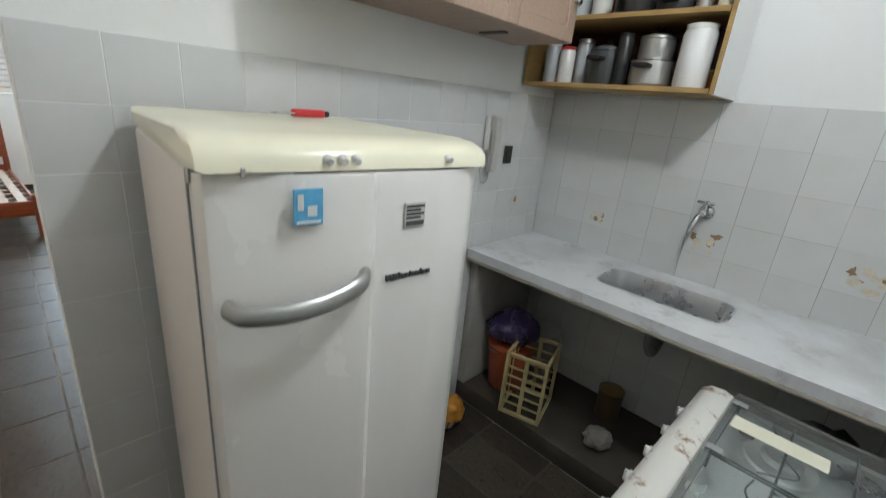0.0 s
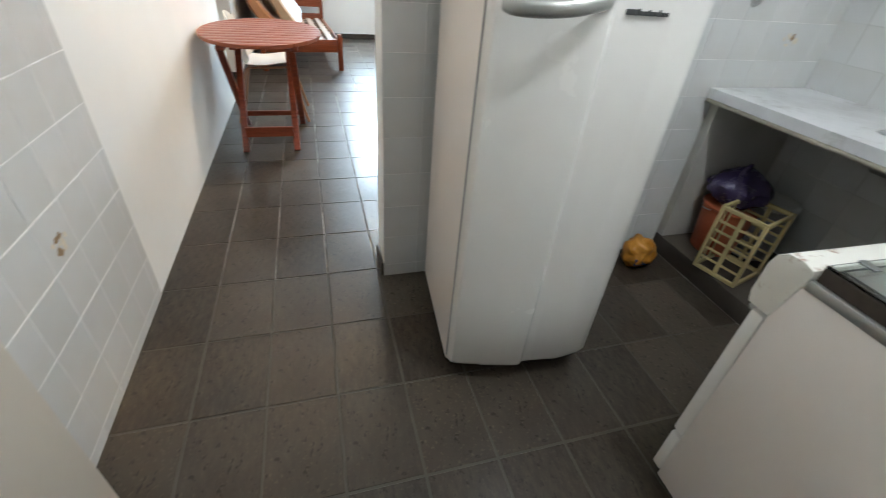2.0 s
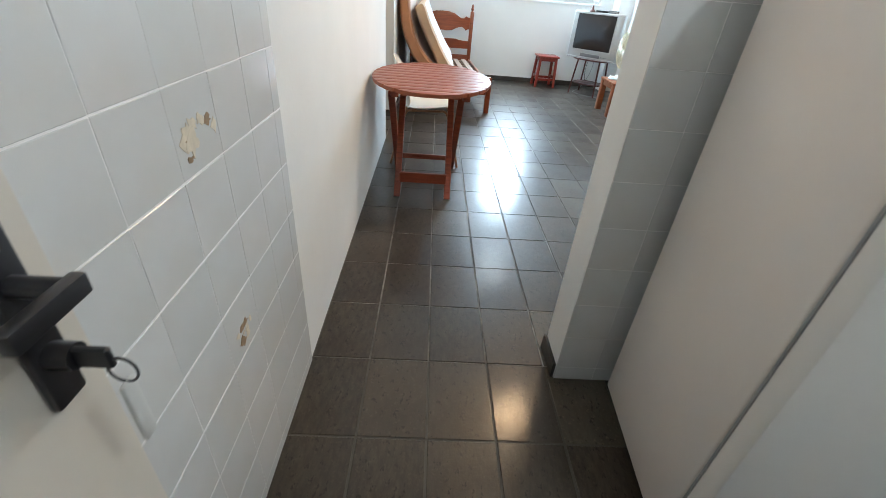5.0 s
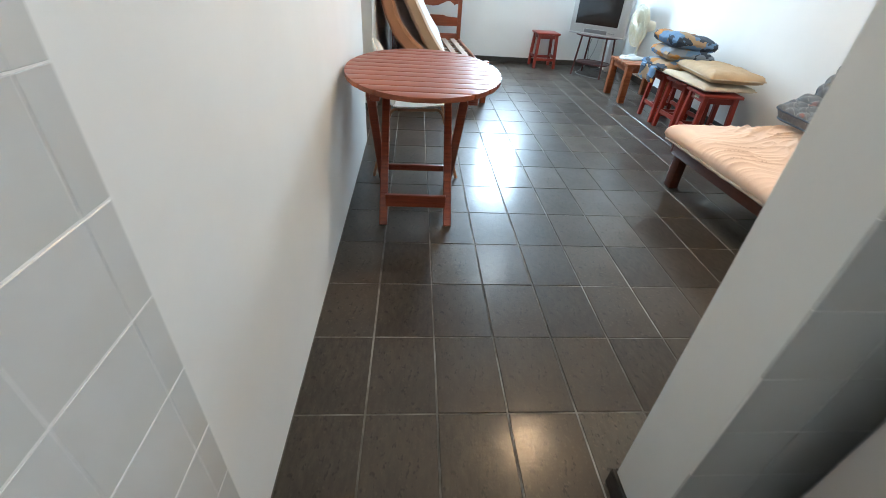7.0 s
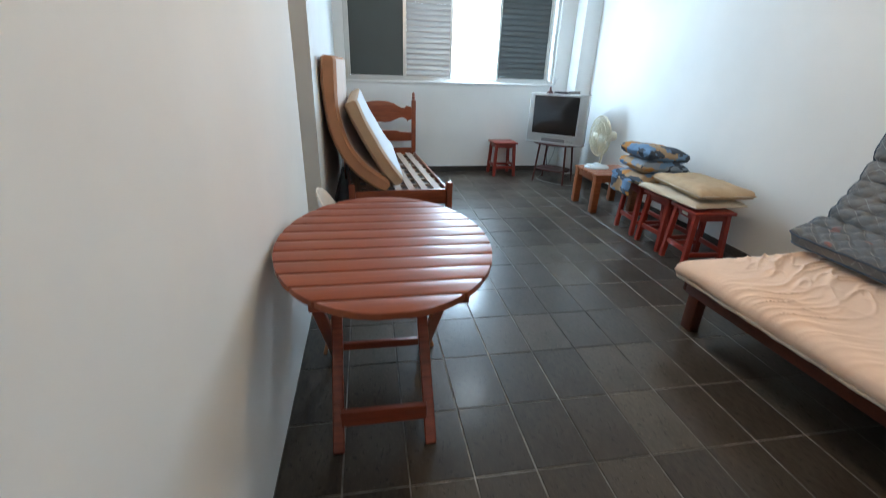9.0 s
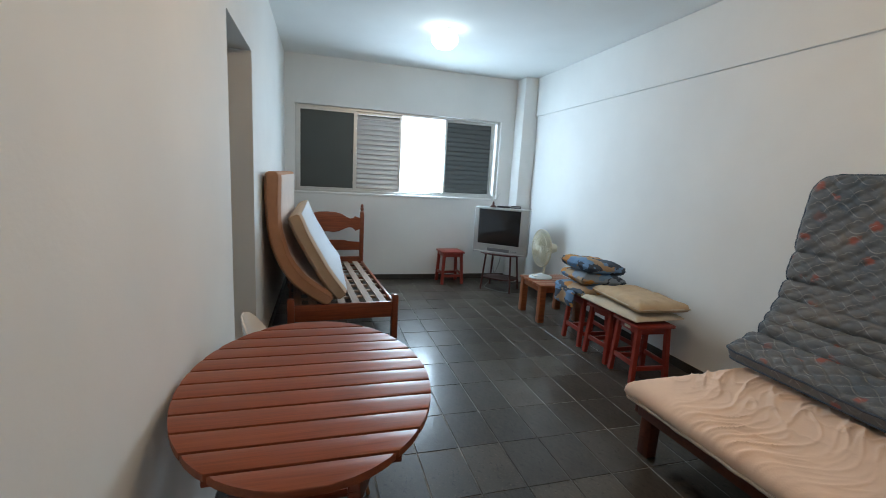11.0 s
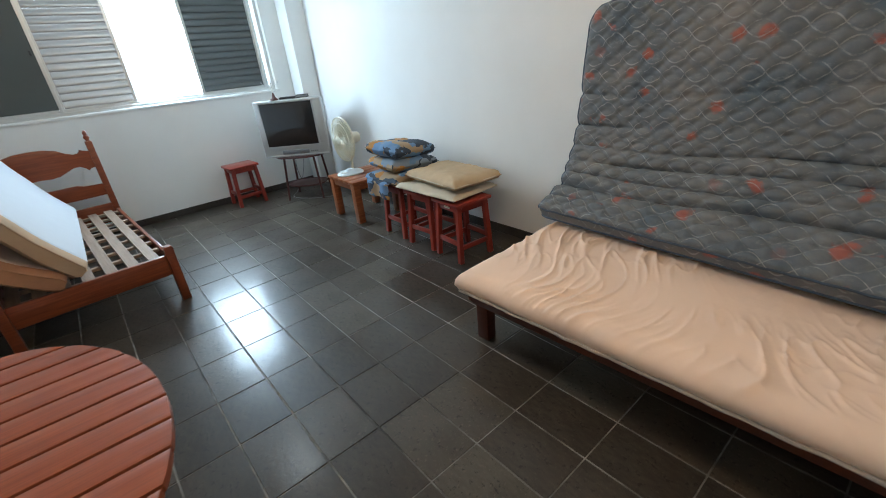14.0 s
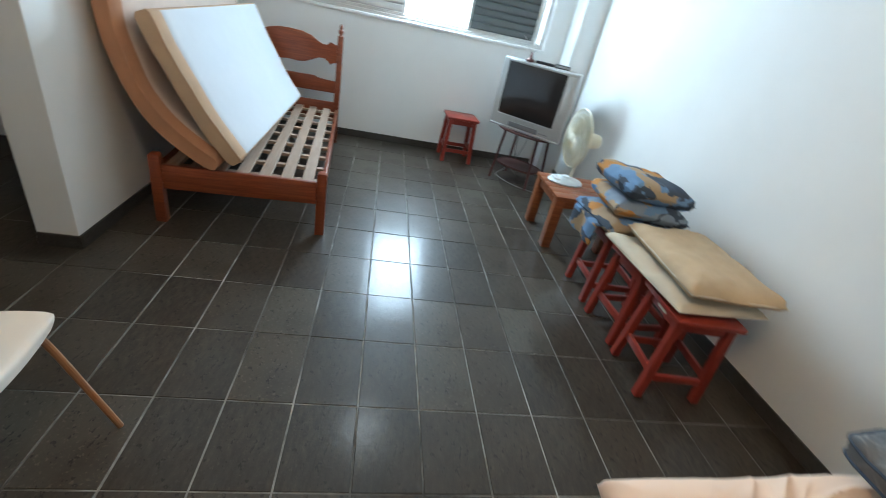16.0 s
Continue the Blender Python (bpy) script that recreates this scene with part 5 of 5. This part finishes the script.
# ---- stools, coffee table and what lies on them ----
def stool(m, label):
    s = thing("wooden_stool", m, label, "stool", "red wooden stools")
    w, d, h = 0.150, 0.140, 0.455
    part("seat", box(B(), (-w - 0.012, -d - 0.012, h - 0.024), (w + 0.012, d + 0.012, h), 0.005), STOOLRED, s)
    for x in (-1, 1):
        for y in (-1, 1):
            part("leg", bar(B(), (x * (w - 0.006), y * (d - 0.006), 0.0), (x * (w - 0.028), y * (d - 0.026), h - 0.0245), 0.038, 0.038, 0.004, (0, 1, 0)), STOOLRED, s)
    for y in (-1, 1):
        part("apron", box(B(), (-w + 0.046, y * (d - 0.030) - 0.010, h - 0.075), (w - 0.046, y * (d - 0.030) + 0.010, h - 0.0245), 0.003), STOOLRED, s)
        part("stretcher", box(B(), (-w + 0.032, y * (d - 0.012) - 0.010, 0.100), (w - 0.032, y * (d - 0.012) + 0.010, 0.135), 0.003), STOOLRED, s)
    for x in (-1, 1):
        part("apron", box(B(), (x * (w - 0.030) - 0.010, -d + 0.046, h - 0.075), (x * (w - 0.030) + 0.010, d - 0.046, h - 0.0245), 0.003), STOOLRED, s)
        part("stretcher", box(B(), (x * (w - 0.014) - 0.010, -d + 0.030, 0.130), (x * (w - 0.014) + 0.010, d - 0.030, 0.165), 0.003), STOOLRED, s)
    return s


st = stool(pose(2.835, 3.015, 0, 0, 0, -4), "red painted wooden stool under beige cushions")
copy_thing(st, pose(2.845, 3.375, 0, 0, 0, 3))
tagged(copy_thing(st, pose(2.850, 3.735, 0, 0, 0, -2)), "red painted wooden stool under a printed blanket")
tagged(copy_thing(st, pose(2.180, 6.015, 0, 0, 0, 2)), "red painted wooden stool by the window wall")
part("paper_label", box(B(), (-0.1325, -0.030, 0.398), (-0.1303, 0.040, 0.424), 0.0005, 1), CARD, st, "small pale paper label")


def coffee_table():
    c = thing("low_side_table", pose(2.630, 4.235, 0, 0, 0, -1), "low orange-brown wooden side table", "side table")
    w, d, h = 0.50, 0.50, 0.405
    for i in range(5):
        y = i * d / 5
        part("top_board", box(B(), (-0.008, y + 0.001, h - 0.026), (w + 0.008, y + d / 5 - 0.001, h), 0.003), CTW, c)
    for x in (0.0, w - 0.068):
        for y in (0.006, d - 0.074):
            part("leg", box(B(), (x, y, 0), (x + 0.068, y + 0.068, h - 0.0265), 0.005), CTW, c)
    for y in (0.020, d - 0.040):
        part("apron", box(B(), (0.0685, y, h - 0.085), (w - 0.0685, y + 0.020, h - 0.0265), 0.003), CTW, c)
    for x in (0.015, w - 0.035):
        part("apron", box(B(), (x, 0.0745, h - 0.085), (x + 0.020, d - 0.0745, h - 0.0265), 0.003), CTW, c)


coffee_table()


def fan():
    f = thing("desk_fan", pose(2.800, 4.575, 0.4055, 0, 0, 90), "aged cream desk fan on the side table", "fan")
    # the fan faces its local +y, which is the room's -x
    base = B()
    lathe(base, [(0.105, 0), (0.108, 0.010), (0.095, 0.024), (0.040, 0.036), (0.026, 0.050)], 30, Matrix.Diagonal((1.0, 1.25, 1.0, 1.0)))
    part("base", base, plain("pale_blue_white_plastic", (0.62, 0.68, 0.70), 0.35), f, "pale base")
    part("control_panel", box(B(), (-0.05, 0.055, 0.0225), (0.05, 0.105, 0.034), 0.004), WHITEP, f)
    part("pole", rod(B(), (0, -0.03, 0.045), (0, -0.055, 0.30), 0.013, 0.011), FANP, f)
    mot = B()
    lathe(mot, [(0.018, -0.075), (0.046, -0.068), (0.055, -0.02), (0.055, 0.035), (0.038, 0.055)], 24, pose(0, -0.08, 0.335, -90))
    part("motor", mot, FANP, f, "rounded motor housing")
    cage = B()
    m = pose(0, 0.015, 0.335, -90)
    for r, z in ((0.206, 0.0), (0.206, 0.010), (0.155, 0.028), (0.155, -0.030), (0.10, 0.036), (0.10, -0.040)):
        tube(cage, [m @ Vector((r * math.cos(a), r * math.sin(a), z)) for a in [2 * math.pi * i / 40 for i in range(40)]], 0.0042 if r > 0.15 else 0.0026, 5, True)
    for i in range(44):
        a = 2 * math.pi * i / 44
        for sg in (1, -1):
            tube(cage, [m @ Vector((r * math.cos(a), r * math.sin(a), z * sg + 0.004)) for r, z in ((0.035, 0.040), (0.10, 0.036), (0.155, 0.028), (0.195, 0.014), (0.206, 0.0))], 0.0024, 4)
    part("guard", cage, FANP, f, "wire guard")
    bl = B()
    for k in range(3):
        a0 = 2 * math.pi * k / 3
        rows = []
        for i in range(7):
            r = 0.03 + 0.148 * i / 6
            wdt = 0.55 + 0.35 * math.sin(math.pi * i / 6)
            rows.append([m @ Vector((r * math.cos(a0 + wdt * s), r * math.sin(a0 + wdt * s), 0.016 * s)) for s in (-1, -0.5, 0, 0.5, 1)])
        vs = [[bl.verts.new(p) for p in row] for row in rows]
        for p, q in zip(vs, vs[1:]):
            for j in range(4):
                bl.faces.new((p[j], p[j + 1], q[j + 1], q[j]))
    bmesh.ops.solidify(bl, geom=bl.faces[:], thickness=0.003)
    part("blades", bl, FANP, f, "three resting blades")
    part("hub_cap", lathe(B(), [(0.036, 0.034), (0.034, 0.044), (0.018, 0.050)], 22, m), FANP, f)


fan()


def padded(bm, sx, sy, sz, seed, m=None, pinch=0.55):
    """A soft rectangular pad, thinner towards its rim."""
    def rimmed(u, v):
        e = min(1.0, min(u, 1 - u) * 4.0, min(v, 1 - v) * 4.0)
        return math.sqrt(max(0.0, 1 - (1 - e) ** 2))

    def surf(sign):
        def f(u, v):
            x, y = sx * (2 * u - 1), sy * (2 * v - 1)
            e = rimmed(u, v)
            k = 1 + 0.035 * wob(u * 3, v * 3, seed)
            top = sz * (1 - pinch + pinch * e) * (1 if sign > 0 else 0)
            mid = sz * 0.5
            z = mid + (sz * 0.5) * e * sign + (0.014 * wob(x, y, seed, 7) + 0.007 * wob(x, y, seed + 3, 24)) * (1 if sign > 0 else 0.2)
            p = Vector((x * k, y * k, z))
            return m @ p if m is not None else p
        return f
    return shell(bm, 30, 30, surf(1), surf(-1))


c1 = thing("beige_cushion", pose(2.875, 3.235, 0.4555, 0, 0, 2), "flat beige seat cushion lying on stools", "cushion", "beige cushions")
part("pad", padded(B(), 0.225, 0.335, 0.064, 1), CUSH2, c1, "", 60)
part("piping", tube(B(), [(0.222 * x, 0.33 * y, 0.029) for x, y in ((-1, -1), (0, -1.005), (1, -1), (1.005, 0), (1, 1), (0, 1.005), (-1, 1), (-1.005, 0))], 0.005, 6, True), CUSH2, c1)
c2 = thing("beige_cushion", pose(2.925, 3.205, 0.520, 0, 0, -4), "beige seat cushion on top of another", "cushion", "beige cushions")
part("pad", padded(B(), 0.220, 0.320, 0.098, 4), CUSH, c2, "", 60)
part("piping", tube(B(), [(0.217 * x, 0.315 * y, 0.048) for x, y in ((-1, -1), (0, -1.005), (1, -1), (1.005, 0), (1, 1), (0, 1.005), (-1, 1), (-1.005, 0))], 0.005, 6, True), CUSH2, c2)

bl = thing("folded_blanket", pose(2.880, 3.80, 0.4555), "folded blue and orange printed blanket pile", "blanket")
part("fold", padded(B(), 0.235, 0.215, 0.100, 11, pose(-0.01, -0.01, 0, 0, 0, 4)), BLANKET, bl, "", 60)
part("fold", padded(B(), 0.225, 0.210, 0.115, 15, pose(0.02, -0.005, 0.092, 0, 3, -5)), BLANKET, bl, "", 60)
part("fold", padded(B(), 0.220, 0.205, 0.125, 19, pose(0.015, 0.01, 0.196, 1.5, 7, 6)), BLANKET, bl, "", 60)
hang = B()


def hung(lift):
    def f(u, v):
        y = -0.16 + 0.30 * v
        s = u * 0.20
        x = -0.215 - min(s, 0.045) - 0.01 * math.sin(v * 9)
        z = 0.035 - max(0.0, s - 0.035) * 0.80 + 0.012 * wob(u * 3, v * 6, 2)
        return Vector((x - lift * (1 if s > 0.04 else 0.2), y, z + lift))
    return f


shell(hang, 14, 14, hung(0.007), hung(0.0))
part("hanging_corner", hang, BLANKET, bl, "hanging corner", 60)


# ---- television on its stand ----
def tv_stand():
    s = thing("tv_stand", pose(2.775, 5.610, 0, 0, 0, -44), "thin dark red metal stand with oval shelves", "stand")
    for z, rx, ry in ((0.486, 0.285, 0.215), (0.150, 0.215, 0.160)):
        p = [(rx * math.copysign(abs(math.cos(a)) ** 0.75, math.cos(a)), ry * math.copysign(abs(math.sin(a)) ** 0.75, math.sin(a))) for a in [2 * math.pi * i / 36 for i in range(36)]]
        part("shelf", prism(B(), p, "z", z, z + 0.014, 0.003), DKTUBE, s)
        part("rim", tube(B(), [(x, y, z + 0.012) for x, y in p], 0.008, 6, True), DKTUBE, s)
    for x in (-1, 1):
        for y in (-1, 1):
            part("leg", rod(B(), (x * 0.205, y * 0.165, 0.0), (x * 0.170, y * 0.130, 0.486), 0.0125, 0.0125, 12), DKTUBE, s)


tv_stand()


def television():
    t = thing("crt_television", pose(2.675, 5.490, 0.5005, 0, 0, -42), "silver tube television with dark screen", "television")
    w, h = 0.366, 0.602
    c = B()
    box(c, (-w, 0.0, 0.0), (w, 0.098, h), 0.014, 3)
    fr = part("front_shell", c, SILVER, t, "silver front shell")
    prof = [(w - 0.012, h - 0.010, 0.012, 0.0955), (w - 0.03, h - 0.03, 0.02, 0.17), (w - 0.10, h - 0.12, 0.03, 0.36), (w - 0.13, h - 0.17, 0.04, 0.43)]
    bk = B()
    rings = [[bk.verts.new(v) for v in ((-a, y, z0), (a, y, z0), (a, y, z1), (-a, y, z1))] for a, z1, z0, y in prof]
    for p, q in zip(rings, rings[1:]):
        for i in range(4):
            bk.faces.new((p[i], p[(i + 1) % 4], q[(i + 1) % 4], q[i]))
    bk.faces.new(rings[0])
    bk.faces.new(rings[-1])
    bmesh.ops.bevel(bk, geom=bk.edges[:], offset=0.010, segments=2, profile=0.5, affect="EDGES")
    # shade on the set's side is put into this darker grey
    part("back_shell", bk, TVGREY, t, "tapered back, dark grey for its shaded side")
    bz = B()
    x0, x1, z0, z1, y = -0.300, 0.262, 0.122, 0.574, -0.004
    for a, b in (((x0 - 0.016, y, z0 - 0.016), (x0, 0.004, z1 + 0.016)), ((x1, y, z0 - 0.016), (x1 + 0.016, 0.004, z1 + 0.016)), ((x0, y, z0 - 0.016), (x1, 0.004, z0)), ((x0, y, z1), (x1, 0.004, z1 + 0.016))):
        box(bz, a, b, 0.002, 1)
    part("bezel", bz, SILVER, fr)

    def glass(d):
        def f(u, v):
            return Vector((x0 + 0.001 + (x1 - x0 - 0.002) * u, -0.003 - 0.010 * (1 - (2 * u - 1) ** 2) * (1 - (2 * v - 1) ** 2) + d, z0 + 0.001 + (z1 - z0 - 0.002) * v))
        return f
    part("screen", shell(B(), 14, 14, glass(0.0), glass(0.003)), SCREEN, t, "dark curved glass screen")
    part("speaker_strip", box(B(), (x1 + 0.022, -0.006, 0.13), (w - 0.010, 0.002, 0.57), 0.004), SILVER, fr)
    part("control_flap", box(B(), (-0.16, -0.008, 0.030), (0.14, 0.003, 0.072), 0.004), TVGREY, fr, "grey control flap")
    part("foot_lip", box(B(), (-w + 0.01, -0.014, 0.006), (w - 0.01, 0.003, 0.022), 0.004), SILVER, fr)
    for i in range(4):
        part("button", rod(B(), (0.165 + i * 0.022, -0.008, 0.050), (0.165 + i * 0.022, 0.002, 0.050), 0.006, seg=10), TVGREY, fr)
    return t


television()


def antenna():
    a = thing("tv_antenna", pose(2.60, 5.60, 1.103), "small indoor loop antenna on the television", "antenna")
    part("base", lathe(B(), [(0.040, 0), (0.040, 0.010), (0.018, 0.030), (0.008, 0.075)], 20), DKTUBE, a, "dark red cone base")
    part("loop", tube(B(), [(0.055 * math.cos(t) , 0.0, 0.135 + 0.055 * math.sin(t)) for t in [2 * math.pi * i / 24 for i in range(24)]], 0.0025, 6, True), STEEL, a)
    for sx in (-1, 1):
        part("rod", rod(B(), (sx * 0.006, 0, 0.070), (sx * 0.095, 0.01, 0.185), 0.002, seg=6), STEEL, a)
    part("stem", rod(B(), (0, 0, 0.070), (0, 0, 0.21), 0.005), WHITEP, a)


antenna()
r1 = thing("remote_control", pose(2.72, 5.535, 1.103, 0, 0, 55), "black remote control on the television", "remote")
part("case", box(B(), (-0.024, -0.085, 0), (0.024, 0.085, 0.022), 0.006), BLACK, r1)
for i in range(4):
    part("key", box(B(), (-0.014, -0.06 + i * 0.03, 0.0221), (0.014, -0.045 + i * 0.03, 0.025), 0.001, 1), GREYPL, r1)
r2 = thing("set_top_box", pose(2.86, 5.47, 1.103, 0, 0, -28), "small black box on the television", "box")
part("case", box(B(), (-0.065, -0.03, 0), (0.065, 0.05, 0.030), 0.005), BLACK, r2)
part("front", box(B(), (-0.058, -0.034, 0.006), (0.058, -0.0305, 0.024), 0.001, 1), GREYPL, r2)

cb = thing("power_cable", pose(0, 0, 0), "dark power cables behind the stand", "cable")
for k, pts in enumerate(([(2.86, 5.87, 0.62), (2.90, 5.93, 0.35), (2.84, 5.98, 0.10), (2.72, 5.90, 0.006), (2.60, 5.70, 0.006), (2.72, 5.45, 0.006), (2.95, 5.30, 0.006)], [(2.84, 5.87, 0.60), (2.80, 5.94, 0.30), (2.90, 6.02, 0.02), (3.02, 6.0, 0.006), (3.08, 5.80, 0.006)])):
    part("cord", tube(B(), smoothline(pts, 6), 0.0035, 6), CABLE if k else GREYPL, cb)


# ---- tiles, piece by piece ----
TILE_CACHE = {}


def tile_mesh(name, w, h, t, c, material):
    key = (name, round(w, 3), round(h, 3))
    if key not in TILE_CACHE:
        bm = B()
        loops = [[bm.verts.new((sx * (w / 2 - i), sy * (h / 2 - i), z)) for sx, sy in ((-1, -1), (1, -1), (1, 1), (-1, 1))] for i, z in ((0, 0), (0, t - c), (c, t))]
        for a, b in zip(loops, loops[1:]):
            for i in range(4):
                bm.faces.new((a[i], a[(i + 1) % 4], b[(i + 1) % 4], b[i]))
        bm.faces.new(loops[-1])
        TILE_CACHE[key] = link_mesh(name, bm, material, 0)
    return TILE_CACHE[key]


def lay(name, parent, us, vs, gap, t, c, material, frame_of, skip=None, tilt=0.0, gapv=None):
    """Tiles between the joints us and vs of a surface; frame_of(u, v) gives a tile's pose."""
    for u0, u1 in zip(us, us[1:]):
        for v0, v1 in zip(vs, vs[1:]):
            u, v = (u0 + u1) / 2, (v0 + v1) / 2
            if u1 - u0 < 0.02 or v1 - v0 < 0.02 or (skip and skip(u, v)):
                continue
            ob = new(name, tile_mesh(name, u1 - u0 - gap, v1 - v0 - (gap if gapv is None else gapv), t, c, material))
            ob.parent = parent
            ob.matrix_basis = frame_of(u, v) @ pose(random.uniform(-0.0006, 0.0006), random.uniform(-0.0006, 0.0006), 0, random.gauss(0, tilt), random.gauss(0, tilt), 0)


def joints(lo, hi, start, pitch):
    k = math.floor((lo - start) / pitch) + 1
    out = [lo]
    while start + k * pitch < hi - 0.015:
        if start + k * pitch > lo + 0.015:
            out.append(start + k * pitch)
        k += 1
    return out + [hi]


flat = lambda u, v: pose(u, v, -0.0075)
# one grid runs through kitchen, living room and hall; the rows are a little uneven
rows_y = [-0.675, -0.331, 0.018, 0.364, 0.706, 1.036, 1.372, 1.708, 2.060, 2.412, 2.744, 3.108, 3.456, 3.803, 4.150, 4.496, 4.842, 5.187, 5.533, 5.878]
xs = joints(0.0, XE - 0.012, 0.2305, 0.2365)
lay("floor_tile", floor, xs, [0.018] + rows_y[3:] + [YN - 0.012], 0.0066, 0.0075, 0.0016, SLATE, flat, lambda u, v: u > 0.966 and v < 0.125, 0.10, 0.0050)
lay("floor_tile", floor, joints(0.0, 2.50, 0.2305, 0.2365), [KS, -1.710, -1.365, -1.020] + rows_y[:3], 0.0065, 0.0075, 0.0022, SLATE, flat, None, 0.10)
lay("floor_tile", floor, joints(-1.5, 0.0, -0.006, 0.2365), [2.0] + rows_y[8:16] + [4.9], 0.0065, 0.0075, 0.0022, SLATE, flat, lambda u, v: u > -0.18 and not OY0 - 0.2 < v < OY1 + 0.2, 0.10)

solid("trim_joint_floor", box(B(), (0.002, KS, -0.0065), (2.49, 0.016, -0.0014)), KGROUT, "dark joints of the kitchen floor", kind="structure", smooth=0)

# joint filler a little behind the faces of the wall tiles
for nm, a, b in (("trim_joint_west", (0.0, KS, 0.0), (0.0048, -0.001, 1.603)), ("trim_joint_north", (0.967, KN + 0.0012, 0.0), (KE, KN + 0.006, 1.624)), ("trim_joint_east", (KE - 0.0048, KS, 0.10), (KE, KN + 0.001, 1.654))):
    solid(nm, box(B(), a, b), EGROUT if nm.endswith("east") else WGROUT, "joints between the wall tiles", kind="structure", smooth=0)
lay("wall_tile", wall_west, joints(KS, 0.0, -0.052, 0.156), joints(0.0, 1.604, 0.044, 0.156), 0.0013, 0.006, 0.0010, TILE, lambda u, v: pose(0.0, u, v) @ Matrix(((0, 0, 1, 0), (1, 0, 0, 0), (0, 1, 0, 0), (0, 0, 0, 1))), None, 0.16, 0.0030)
lay("wall_tile", wall_kitchen_north, joints(0.966, KE, 1.577, 0.152), joints(0.0, 1.625, 1.625, 0.156), 0.0016, 0.006, 0.0008, TILE, lambda u, v: pose(u, KN + 0.006, v, 90), None, 0.12)
lay("wall_tile", wall_kitchen_east, joints(KS, KN, -0.830, 0.166), joints(0.10, 1.655, 1.655, 0.160), 0.0020, 0.006, 0.0005, TILE, lambda u, v: pose(KE, u, v) @ Matrix(((0, 0, -1, 0), (1, 0, 0, 0), (0, -1, 0, 0), (0, 0, 0, 1))), None, 0.12, 0.0007)
